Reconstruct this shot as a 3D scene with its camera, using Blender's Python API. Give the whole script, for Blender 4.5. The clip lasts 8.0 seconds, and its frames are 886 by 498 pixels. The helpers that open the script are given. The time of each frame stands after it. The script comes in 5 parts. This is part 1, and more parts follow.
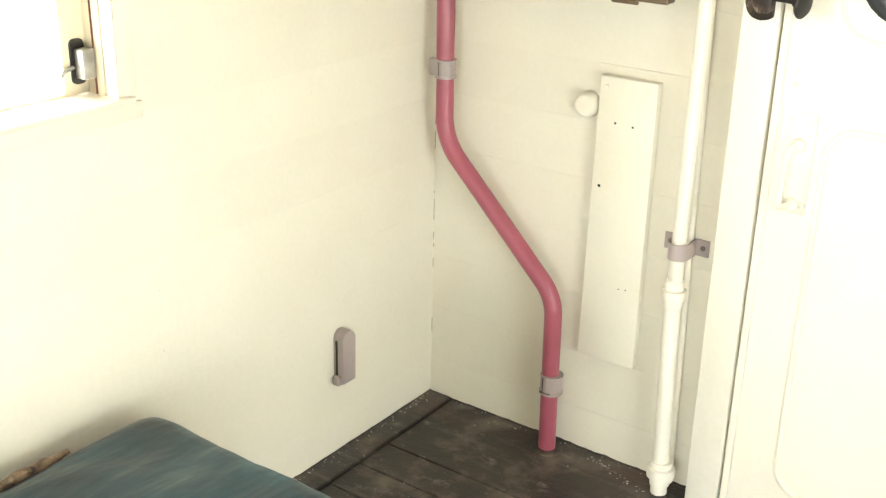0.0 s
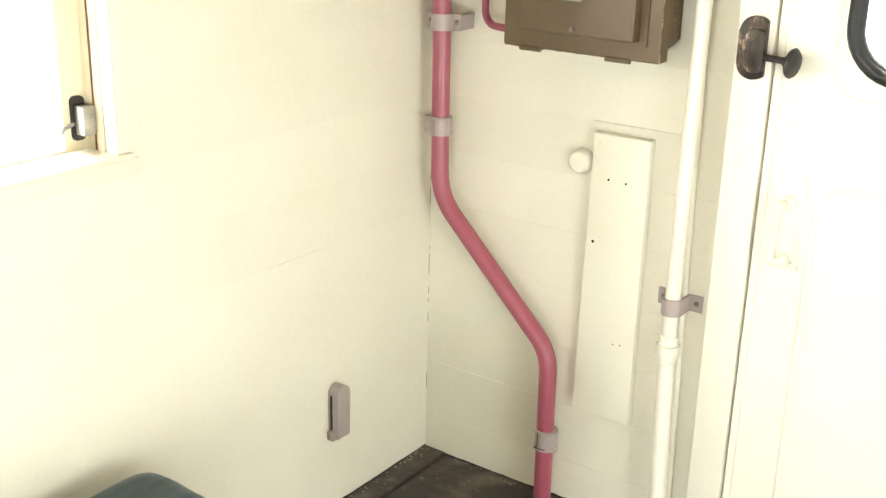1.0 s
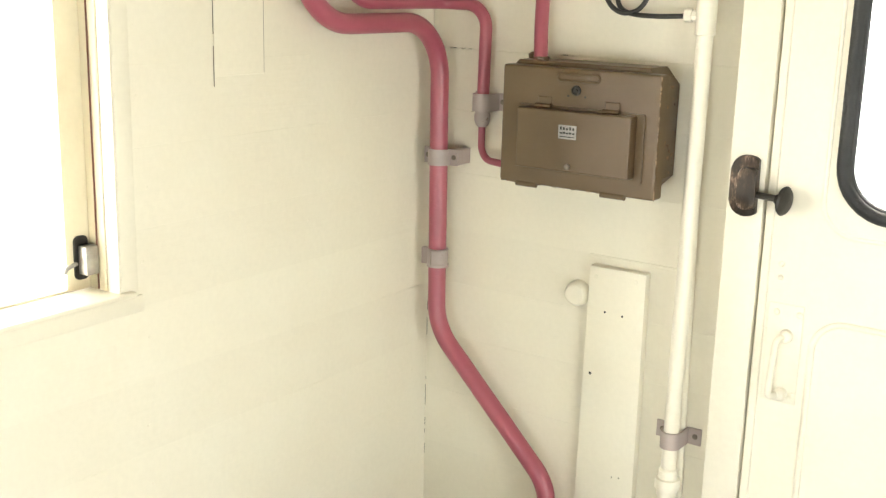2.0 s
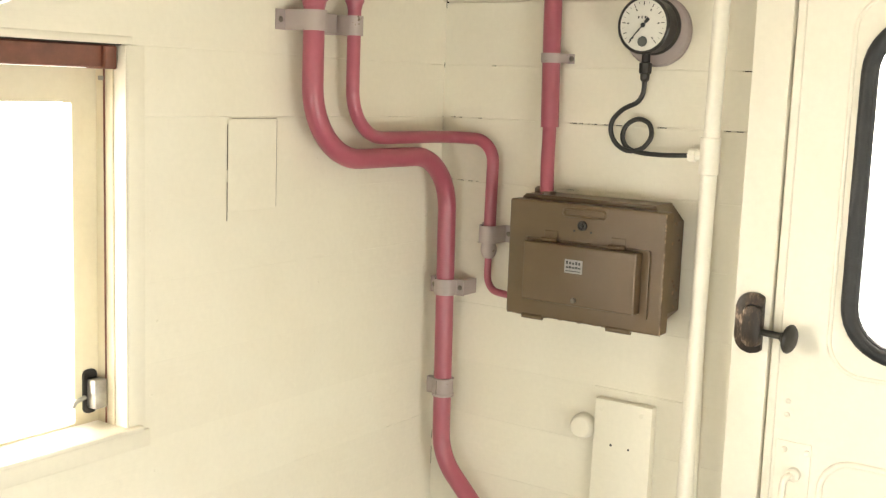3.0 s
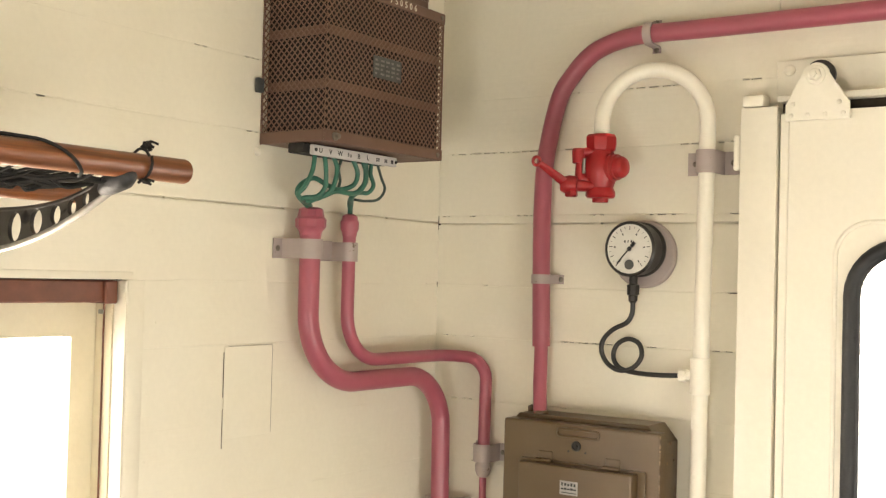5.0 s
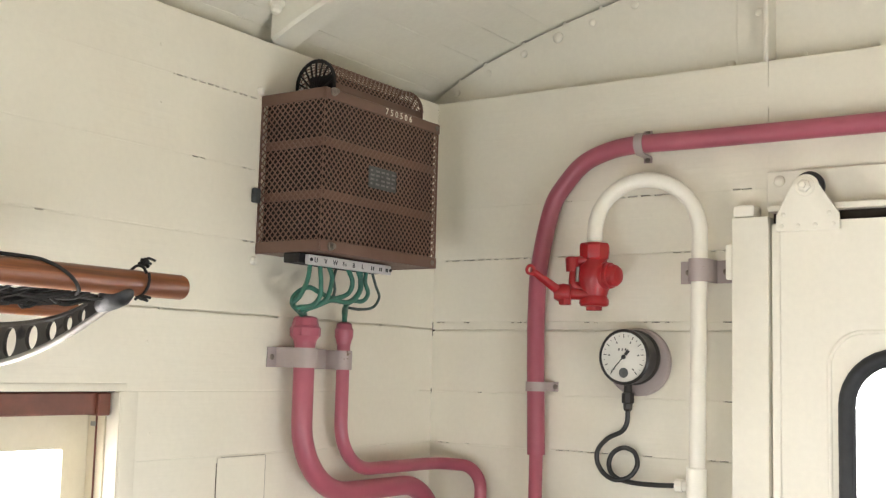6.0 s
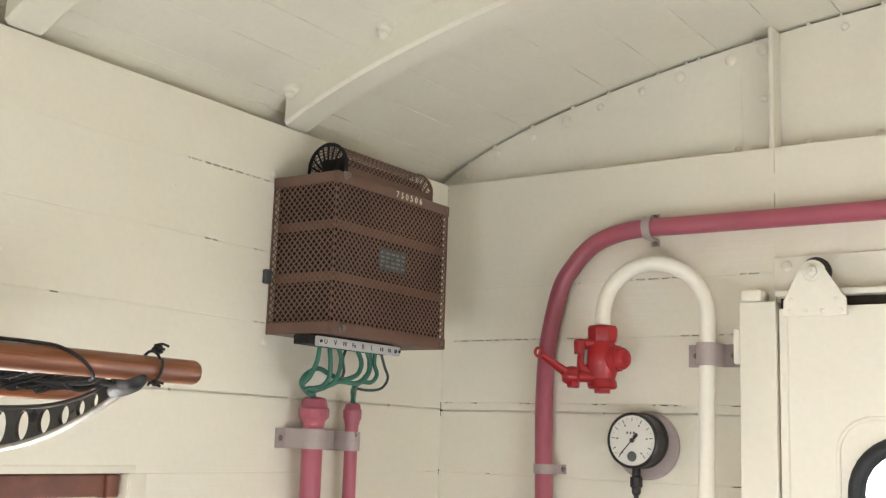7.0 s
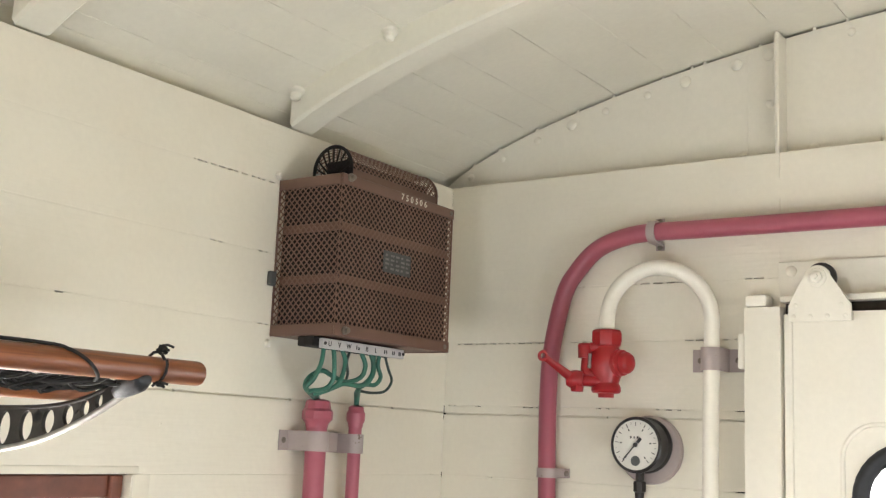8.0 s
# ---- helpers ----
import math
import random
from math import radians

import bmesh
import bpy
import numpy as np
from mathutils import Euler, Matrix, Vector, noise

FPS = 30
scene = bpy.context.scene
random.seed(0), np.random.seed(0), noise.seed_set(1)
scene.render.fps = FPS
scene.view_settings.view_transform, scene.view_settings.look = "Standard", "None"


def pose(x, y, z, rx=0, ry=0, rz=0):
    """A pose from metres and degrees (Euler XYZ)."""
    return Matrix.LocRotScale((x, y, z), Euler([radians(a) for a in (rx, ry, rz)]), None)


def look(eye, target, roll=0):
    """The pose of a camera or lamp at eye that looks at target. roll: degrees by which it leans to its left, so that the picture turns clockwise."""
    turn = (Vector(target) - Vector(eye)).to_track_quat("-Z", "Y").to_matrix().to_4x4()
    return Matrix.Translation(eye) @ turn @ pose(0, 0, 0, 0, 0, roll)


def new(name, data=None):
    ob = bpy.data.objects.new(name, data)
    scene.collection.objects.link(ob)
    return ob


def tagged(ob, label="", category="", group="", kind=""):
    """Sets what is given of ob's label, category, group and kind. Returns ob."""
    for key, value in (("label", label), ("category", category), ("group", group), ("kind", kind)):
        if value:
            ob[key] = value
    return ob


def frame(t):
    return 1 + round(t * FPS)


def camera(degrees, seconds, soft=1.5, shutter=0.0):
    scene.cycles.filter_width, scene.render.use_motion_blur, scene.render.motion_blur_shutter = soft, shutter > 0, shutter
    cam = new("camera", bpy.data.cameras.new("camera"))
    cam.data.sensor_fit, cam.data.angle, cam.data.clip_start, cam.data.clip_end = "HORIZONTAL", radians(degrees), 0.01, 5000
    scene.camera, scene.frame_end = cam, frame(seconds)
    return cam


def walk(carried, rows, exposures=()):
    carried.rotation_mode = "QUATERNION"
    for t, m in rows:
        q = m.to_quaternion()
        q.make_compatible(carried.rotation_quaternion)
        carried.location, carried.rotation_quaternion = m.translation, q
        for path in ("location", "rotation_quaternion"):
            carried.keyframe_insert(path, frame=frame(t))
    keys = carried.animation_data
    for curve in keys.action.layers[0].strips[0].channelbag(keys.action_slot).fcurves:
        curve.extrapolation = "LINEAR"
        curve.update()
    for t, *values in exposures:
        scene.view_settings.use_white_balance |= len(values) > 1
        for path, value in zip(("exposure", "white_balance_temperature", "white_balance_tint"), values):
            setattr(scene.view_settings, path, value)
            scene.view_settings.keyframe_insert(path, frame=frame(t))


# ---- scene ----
cam = camera(43.1, 8.0, soft=1.3)
PATH = [
    (0, (1.421, -1.964, 1.362), (0.349, -0.453, 0.609), 1.3),
    (0.5, (1.423, -1.968, 1.365), (0.351, -0.447, 0.631), 1.4),
    (1, (1.426, -1.975, 1.369), (0.341, -0.431, 0.706), 1.5),
    (1.5, (1.421, -1.983, 1.391), (0.325, -0.411, 0.817), 1.1),
    (2, (1.409, -1.988, 1.413), (0.306, -0.388, 0.941), 1.5),
    (3.3, (1.393, -2.008, 1.475), (0.263, -0.374, 1.24), 1.9),
    (3.5, (1.391, -2.009, 1.481), (0.259, -0.373, 1.279), 1.7),
    (4, (1.4, -2.013, 1.501), (0.261, -0.373, 1.38), 1.5),
    (4.5, (1.403, -2.02, 1.516), (0.266, -0.375, 1.48), 1.7),
    (5.8, (1.409, -2.035, 1.553), (0.288, -0.388, 1.732), 1.3),
    (6, (1.406, -2.037, 1.559), (0.288, -0.392, 1.771), 1.5),
    (6.5, (1.408, -2.05, 1.573), (0.29, -0.416, 1.857), 1.8),
    (7, (1.411, -2.057, 1.58), (0.291, -0.434, 1.914), 2.0),
    (7.5, (1.41, -2.058, 1.581), (0.287, -0.44, 1.929), 2.3),
    (8, (1.408, -2.058, 1.579), (0.284, -0.439, 1.919), 2.4),
]
EXPOSURES = [(0, 0.26, 6500, 10), (1, 0.26, 6530, 10), (2, 0.03, 6640, 10), (3.5, -0.11, 7200, 15), (4.5, -0.16, 7520, 17), (5.3, -0.21, 6900, 17), (6, -0.26, 6180, 17), (8, -0.24, 6150, 17)]
walk(cam, [(t, look(eye, target, roll)) for t, eye, target, roll in PATH], EXPOSURES)

W_WEST, W_DOOR, W_EAST, W_REAR = 76.0, 34.0, 40.0, 42.0
# ---------------------------------------------------------------- light
scene.world = bpy.data.worlds.new("world")
scene.world.use_nodes = True
wt = scene.world.node_tree
sky = wt.nodes.new("ShaderNodeTexSky")
sky.sky_type, sky.sun_disc = "NISHITA", False
sky.sun_elevation, sky.sun_rotation = radians(55), radians(150)
wt.links.new(sky.outputs[0], wt.nodes["Background"].inputs[0])
wt.nodes["Background"].inputs[1].default_value = 0.12

sun = new("sun", bpy.data.lights.new("sun", "SUN"))
sun.data.energy, sun.data.angle, sun.data.color = 4.5, radians(0.5), (1.0, 0.95, 0.86)
sun.matrix_world = look((1.9, 3.4, 5.5), (0, 0, 0))


def daylight(name, centre, aim, width, height, watts, colour):
    """Sky light that stands in an opening of the van."""
    ob = new(name, bpy.data.lights.new(name, "AREA"))
    ob.data.shape, ob.data.size, ob.data.size_y = "RECTANGLE", width, height
    ob.data.energy, ob.data.color = watts, colour
    ob.matrix_world = look(centre, aim)
    return ob


# sky light falls inwards and down through each opening
daylight("window_daylight", (-0.42, -1.10, 1.18), (0.58, -1.10, 1.12), 1.10, 1.00, W_WEST, (1.0, 0.94, 0.84))
daylight("door_daylight", (1.11, 0.42, 1.50), (1.11, -0.58, 0.76), 0.70, 0.90, W_DOOR, (1.0, 0.96, 0.90))
daylight("east_daylight", (2.62, -1.35, 0.52), (1.62, -1.20, 0.34), 1.20, 1.00, W_EAST, (0.95, 1.0, 0.94))
daylight("rear_daylight", (1.11, -3.55, 0.46), (0.90, -2.55, 0.38), 0.90, 0.85, W_REAR, (0.95, 1.0, 0.97))


# ---------------------------------------------------------------- materials
def nodes_of(name):
    m = bpy.data.materials.new(name)
    m.use_nodes = True
    nt = m.node_tree
    return m, nt, nt.nodes["Principled BSDF"]


def noise_at(nt, scale, detail=4.0, stretch=(1, 1, 1), rough=0.55):
    co = nt.nodes.new("ShaderNodeTexCoord")
    mp = nt.nodes.new("ShaderNodeMapping")
    mp.inputs["Scale"].default_value = stretch
    tx = nt.nodes.new("ShaderNodeTexNoise")
    tx.inputs["Scale"].default_value, tx.inputs["Detail"].default_value = scale, detail
    tx.inputs["Roughness"].default_value = rough
    nt.links.new(co.outputs["Object"], mp.inputs[0])
    nt.links.new(mp.outputs[0], tx.inputs["Vector"])
    return tx.outputs["Fac"]


def ramp(nt, fac, stops):
    r = nt.nodes.new("ShaderNodeValToRGB")
    while len(r.color_ramp.elements) < len(stops):
        r.color_ramp.elements.new(0.5)
    for e, (p, c) in zip(r.color_ramp.elements, stops):
        e.position = p
        e.color = (*c, 1) if len(c) == 3 else c
    nt.links.new(fac, r.inputs[0])
    return r.outputs[0]


def mix(nt, fac, a, b, mode="MIX"):
    m = nt.nodes.new("ShaderNodeMix")
    m.data_type, m.blend_type = "RGBA", mode
    for sock, v in ((m.inputs["Factor"], fac), (m.inputs["A"], a), (m.inputs["B"], b)):
        if isinstance(v, (int, float)):
            sock.default_value = v
        elif isinstance(v, tuple):
            sock.default_value = (*v, 1)
        else:
            nt.links.new(v, sock)
    return m.outputs["Result"]


def bump(nt, bsdf, *layers):
    last = None
    for height, strength, dist in layers:
        b = nt.nodes.new("ShaderNodeBump")
        b.inputs["Strength"].default_value, b.inputs["Distance"].default_value = strength, dist
        nt.links.new(height, b.inputs["Height"])
        if last:
            nt.links.new(last, b.inputs["Normal"])
        last = b.outputs[0]
    nt.links.new(last, bsdf.inputs["Normal"])


def paint(name, base, dark, rough=0.38, chips=None, grain=(1, 1, 1), vary=0.0, lump=1.0, chip_at=0.70, chip_scale=45):
    """Brushed gloss paint over wood or iron: clouding, brush relief, worn or chipped spots."""
    m, nt, b = nodes_of(name)
    cloud = noise_at(nt, 5.0, 5)
    col = ramp(nt, cloud, [(0.34, dark), (0.62, base)])
    fine = noise_at(nt, 90, 3)
    col = mix(nt, 0.10, col, ramp(nt, fine, [(0.3, tuple(0.7 * c for c in base)), (0.7, tuple(min(1, 1.08 * c) for c in base))]))
    if vary:
        info = nt.nodes.new("ShaderNodeObjectInfo")
        col = mix(nt, vary, col, ramp(nt, info.outputs["Random"], [(0, tuple(0.86 * c for c in dark)), (1, base)]))
    if chips:
        spot = noise_at(nt, chip_scale, 6, rough=0.7)
        mask = ramp(nt, spot, [(chip_at, (0, 0, 0)), (chip_at + 0.015, (1, 1, 1))])
        col = mix(nt, mask, col, chips)
    nt.links.new(col, b.inputs["Base Color"])
    nt.links.new(ramp(nt, noise_at(nt, 14, 4), [(0.3, (max(0.295, rough - 0.07),) * 3), (0.7, (max(0.33, rough + 0.10),) * 3)]), b.inputs["Roughness"])
    b.inputs["Specular IOR Level"].default_value = 0.55
    bump(nt, b, (noise_at(nt, 9, 3), 0.35 * lump, 0.004), (noise_at(nt, 140, 3, grain), 0.16 * lump, 0.0015))
    return m


CREAM = paint("cream_paint_side_boards", (0.79, 0.750, 0.635), (0.765, 0.715, 0.595), 0.33, chips=(0.60, 0.52, 0.38), grain=(1, 0.06, 1), vary=0.18, lump=1.5, chip_at=0.765, chip_scale=60)
CREAM_END = paint("cream_paint_end_boards", (0.79, 0.750, 0.635), (0.765, 0.715, 0.595), 0.38, chips=(0.60, 0.52, 0.38), grain=(0.06, 1, 1), vary=0.18, lump=1.5, chip_at=0.765, chip_scale=60)
CREAM_IRON = paint("cream_paint_iron", (0.79, 0.752, 0.650), (0.77, 0.725, 0.615), 0.36, lump=0.6)
CEIL = paint("cream_paint_ceiling", (0.785, 0.755, 0.645), (0.75, 0.715, 0.605), 0.45, chips=(0.50, 0.45, 0.34), grain=(1, 0.06, 1), chip_at=0.76)
PIPE_RED = paint("pink_red_paint", (0.365, 0.086, 0.122), (0.315, 0.070, 0.100), 0.30, chips=(0.60, 0.40, 0.38), lump=0.5, chip_at=0.79)
MAUVE = paint("grey_mauve_paint", (0.40, 0.335, 0.315), (0.34, 0.28, 0.265), 0.45, chips=(0.14, 0.09, 0.07), lump=0.8, chip_at=0.66)
BROWN = paint("olive_brown_paint", (0.118, 0.074, 0.034), (0.092, 0.056, 0.026), 0.36, chips=(0.22, 0.15, 0.09), lump=0.7, chip_at=0.755)
RUST = paint("red_brown_case_paint", (0.150, 0.082, 0.058), (0.115, 0.058, 0.040), 0.5, chips=(0.07, 0.035, 0.02), lump=0.7, chip_at=0.70)
MESH = paint("worn_expanded_metal_paint", (0.215, 0.122, 0.085), (0.150, 0.080, 0.054), 0.45, chips=(0.08, 0.04, 0.025), lump=0.7, chip_at=0.72)
VALVE_RED = paint("signal_red_paint", (0.35, 0.008, 0.012), (0.28, 0.006, 0.009), 0.30, chips=(0.35, 0.02, 0.02), lump=0.7, chip_at=0.74)
WHITE_PIPE = paint("white_pipe_paint", (0.80, 0.765, 0.67), (0.77, 0.725, 0.62), 0.33, lump=0.5)
SASH = paint("pale_varnished_sash", (0.74, 0.68, 0.52), (0.70, 0.62, 0.45), 0.4)


def plain(name, base, rough=0.5, metal=0.0, spread=0.25, scale=30, lump=0.1, glass=0.0):
    m, nt, b = nodes_of(name)
    lo, hi = tuple(c * (1 - spread) for c in base), tuple(min(1.0, c * (1 + spread)) for c in base)
    nt.links.new(ramp(nt, noise_at(nt, scale, 5), [(0.3, lo), (0.7, hi)]), b.inputs["Base Color"])
    b.inputs["Metallic"].default_value = metal
    nt.links.new(ramp(nt, noise_at(nt, scale * 1.7, 4), [(0.3, (max(0.295, rough - 0.1),) * 3), (0.7, (min(1, max(0.33, rough + 0.1)),) * 3)]), b.inputs["Roughness"])
    b.inputs["Transmission Weight"].default_value = glass
    bump(nt, b, (noise_at(nt, scale * 4, 4), lump, 0.002))
    return m


GAP = plain("dark_joint", (0.03, 0.022, 0.015), 0.9)
# Near-black: shade painted inside the case, and the terminal strip block's black.
CASE_SHADE_BLACK = plain("case_shade_black", (0.008, 0.006, 0.0055), 0.8)
BLACK = plain("black_enamel", (0.018, 0.016, 0.015), 0.32, spread=0.3)
RUBBER = plain("black_rubber", (0.010, 0.011, 0.013), 0.50, lump=0.6)
STEEL = plain("grey_steel", (0.32, 0.31, 0.29), 0.42, 0.85, 0.3)
DARK_IRON = plain("dark_worn_iron", (0.020, 0.017, 0.015), 0.40, 0.2, 0.6)
DIAL = plain("white_dial", (0.66, 0.645, 0.59), 0.35, spread=0.03, scale=80)
INK = plain("black_ink", (0.02, 0.02, 0.022), 0.5)
LETTER = plain("cream_lettering", (0.66, 0.61, 0.50), 0.5)
STRIP = plain("white_terminal_plate", (0.52, 0.51, 0.50), 0.4, spread=0.05)
LABEL_GREY = plain("dull_metal_label", (0.33, 0.32, 0.31), 0.4, 0.3)
PLATE_GREY = plain("dark_grey_nameplate", (0.085, 0.090, 0.088), 0.4, 0.3)
PLATE_MARK = plain("worn_plate_mark", (0.20, 0.20, 0.19), 0.45, 0.3)
WIRE = plain("green_cable_sheath", (0.028, 0.135, 0.092), 0.42, spread=0.35)
WIRE_DARK = plain("dark_green_cable", (0.030, 0.055, 0.045), 0.45)
HOSE = plain("black_capillary_tube", (0.020, 0.019, 0.018), 0.36)
TWINE = plain("black_twine", (0.009, 0.008, 0.007), 0.85, lump=0.5)
WOOD_RED = plain("red_brown_window_wood", (0.155, 0.050, 0.028), 0.36)
SCUFF = plain("torn_seat_lining", (0.20, 0.135, 0.085), 0.85, spread=0.85, scale=60, lump=0.8)
BOLT = plain("dull_bolt_head", (0.20, 0.17, 0.14), 0.45, 0.5)


def chipped_iron():
    """Bronze latch with old cream paint left in its grain."""
    m, nt, b = nodes_of("chipped_latch_bronze")
    n = noise_at(nt, 38, 7, (1, 1, 0.45), 0.75)
    nt.links.new(ramp(nt, n, [(0.44, (0.022, 0.016, 0.012)), (0.53, (0.060, 0.038, 0.026)), (0.60, (0.22, 0.155, 0.11)), (0.68, (0.44, 0.36, 0.27))]), b.inputs["Base Color"])
    b.inputs["Roughness"].default_value, b.inputs["Metallic"].default_value = 0.38, 0.35
    bump(nt, b, (n, 0.5, 0.002))
    return m


def wood_rod():
    m, nt, b = nodes_of("orange_varnished_wood")
    n = noise_at(nt, 22, 6, (1, 0.05, 1), 0.65)
    c = ramp(nt, n, [(0.32, (0.085, 0.023, 0.008)), (0.50, (0.200, 0.062, 0.018)), (0.70, (0.36, 0.140, 0.047))])
    streak = noise_at(nt, 60, 5, (1, 0.03, 1))
    c = mix(nt, ramp(nt, streak, [(0.54, (0, 0, 0)), (0.62, (0.8, 0.8, 0.8))]), c, (0.075, 0.022, 0.009))
    nt.links.new(c, b.inputs["Base Color"])
    b.inputs["Roughness"].default_value = 0.34
    bump(nt, b, (n, 0.15, 0.002))
    return m


def floor_tar():
    """Old floor boards under black bitumen paint, with dust, scuffs and spattered cream paint."""
    m, nt, b = nodes_of("black_tarred_floor")
    n = noise_at(nt, 7, 7, rough=0.65)
    c = ramp(nt, n, [(0.38, (0.013, 0.010, 0.009)), (0.52, (0.032, 0.025, 0.021)), (0.66, (0.13, 0.105, 0.085))])
    g = noise_at(nt, 30, 6, (0.08, 1, 1), 0.7)
    c = mix(nt, ramp(nt, g, [(0.54, (0, 0, 0)), (0.74, (0.45, 0.45, 0.45))]), c, (0.15, 0.13, 0.11))
    dust = noise_at(nt, 13, 8, (1, 1.6, 1), 0.75)
    c = mix(nt, ramp(nt, dust, [(0.57, (0, 0, 0)), (0.68, (0.70, 0.70, 0.70))]), c, (0.20, 0.175, 0.145))
    rusty = noise_at(nt, 5, 4, (0.5, 1.5, 1))
    c = mix(nt, ramp(nt, rusty, [(0.55, (0, 0, 0)), (0.70, (0.5, 0.5, 0.5))]), c, (0.060, 0.026, 0.018))
    spat = noise_at(nt, 110, 2, rough=0.5)
    c = mix(nt, ramp(nt, spat, [(0.735, (0, 0, 0)), (0.75, (1, 1, 1))]), c, (0.55, 0.51, 0.42))
    nt.links.new(c, b.inputs["Base Color"])
    nt.links.new(ramp(nt, n, [(0.3, (0.32,) * 3), (0.7, (0.65,) * 3)]), b.inputs["Roughness"])
    bump(nt, b, (n, 0.7, 0.008), (g, 0.35, 0.002))
    return m


def seat_cloth():
    """Worn blue-green leather cloth with creases."""
    m, nt, b = nodes_of("worn_teal_leathercloth")
    n = noise_at(nt, 4.5, 6, rough=0.6)
    c = ramp(nt, n, [(0.30, (0.005, 0.013, 0.015)), (0.50, (0.010, 0.032, 0.042)), (0.70, (0.024, 0.076, 0.096))])
    g = noise_at(nt, 16, 6, (1, 0.3, 1), 0.7)
    c = mix(nt, ramp(nt, g, [(0.56, (0, 0, 0)), (0.75, (0.22, 0.22, 0.22))]), c, (0.12, 0.20, 0.21))
    nt.links.new(c, b.inputs["Base Color"])
    nt.links.new(ramp(nt, n, [(0.3, (0.30,) * 3), (0.7, (0.42,) * 3)]), b.inputs["Roughness"])
    crease = noise_at(nt, 11, 3, (1.0, 0.35, 1))
    bump(nt, b, (crease, 0.8, 0.014), (noise_at(nt, 220, 2), 0.2, 0.001))
    return m


def clear_glass():
    m, nt, b = nodes_of("window_glass")
    b.inputs["Transmission Weight"].default_value = 1.0
    b.inputs["Roughness"].default_value, b.inputs["IOR"].default_value = 0.02, 1.1
    b.inputs["Base Color"].default_value = (0.96, 0.98, 0.97, 1)
    return m


def gravel():
    m, nt, b = nodes_of("yard_gravel")
    nt.links.new(ramp(nt, noise_at(nt, 25, 8, rough=0.7), [(0.3, (0.30, 0.28, 0.25)), (0.7, (0.48, 0.46, 0.42))]), b.inputs["Base Color"])
    b.inputs["Roughness"].default_value = 0.95
    return m


LATCH, ROD, FLOOR, SEAT, GLASS, GRAVEL = chipped_iron(), wood_rod(), floor_tar(), seat_cloth(), clear_glass(), gravel()


# ---------------------------------------------------------------- mesh helpers
def thing(name, at=(0, 0, 0), label="", category="", group="", kind=""):
    ob = new(name)
    ob.empty_display_size = 0.05
    ob.location = at
    return tagged(ob, label, category, group, kind)


def mesh_of(name, bm, material, smooth=29):
    bmesh.ops.recalc_face_normals(bm, faces=bm.faces)
    me = bpy.data.meshes.new(name)
    bm.to_mesh(me)
    bm.free()
    me.materials.append(material)
    if smooth:
        me.shade_smooth()
        me.set_sharp_from_angle(angle=radians(smooth))
    return me


def part(name, bm, material, parent=None, label="", kind="", smooth=29):
    """One mesh object, modelled in world places, under its thing or part."""
    me = bm if isinstance(bm, bpy.types.Mesh) else mesh_of(name, bm, material, smooth)
    ob = new(name, me)
    if parent:
        ob.parent = parent
        ob.matrix_parent_inverse = Matrix.Translation(-parent.location)
    return tagged(ob, label, "", "", kind)


def box(x0, x1, y0, y1, z0, z1, bevel=0.0, seg=1, bm=None):
    bm2 = bmesh.new()
    bmesh.ops.create_cube(bm2, size=1)
    for v in bm2.verts:
        v.co = Vector(((x0 + x1) / 2 + v.co.x * (x1 - x0), (y0 + y1) / 2 + v.co.y * (y1 - y0), (z0 + z1) / 2 + v.co.z * (z1 - z0)))
    if bevel:
        bmesh.ops.bevel(bm2, geom=bm2.edges[:], offset=bevel, segments=seg, affect="EDGES", profile=0.5)
    return merge(bm, bm2)


def merge(bm, other):
    if bm is None:
        return other
    me = bpy.data.meshes.new("tmp")
    other.to_mesh(me)
    other.free()
    bm.from_mesh(me)
    bpy.data.meshes.remove(me)
    return bm


def bent(points, radius, step=8):
    """A polyline whose corners are rounded to the given radius (or one radius a corner)."""
    pts = [Vector(p) for p in points]
    out = [pts[0]]
    for i in range(1, len(pts) - 1):
        r = radius[i - 1] if isinstance(radius, (list, tuple)) else radius
        a, b = (pts[i - 1] - pts[i]).normalized(), (pts[i + 1] - pts[i]).normalized()
        ang = a.angle(b)
        if ang > 3.10:
            out.append(pts[i])
            continue
        d = min(r / math.tan(ang / 2), (pts[i - 1] - pts[i]).length * 0.49, (pts[i + 1] - pts[i]).length * 0.49)
        p0, p1 = pts[i] + a * d, pts[i] + b * d
        rr = d * math.tan(ang / 2)
        c = pts[i] + (a + b).normalized() * (rr / math.sin(ang / 2))
        u, w = p0 - c, p1 - c
        turn = u.angle(w)
        n = u.cross(w).normalized()
        for k in range(step + 1):
            out.append(c + Matrix.Rotation(turn * k / step, 3, n) @ u)
    out.append(pts[-1])
    return out


def flow(points, n=10):
    """A smooth curve through a few points."""
    p = [Vector(q) for q in points]
    p = [p[0] * 2 - p[1]] + p + [p[-1] * 2 - p[-2]]
    out = []
    for i in range(1, len(p) - 2):
        for k in range(n):
            t = k / n
            a, b, c, d = p[i - 1], p[i], p[i + 1], p[i + 2]
            out.append(0.5 * ((2 * b) + (c - a) * t + (2 * a - 5 * b + 4 * c - d) * t * t + (3 * b - a - 3 * c + d) * t ** 3))
    out.append(p[-2])
    return out


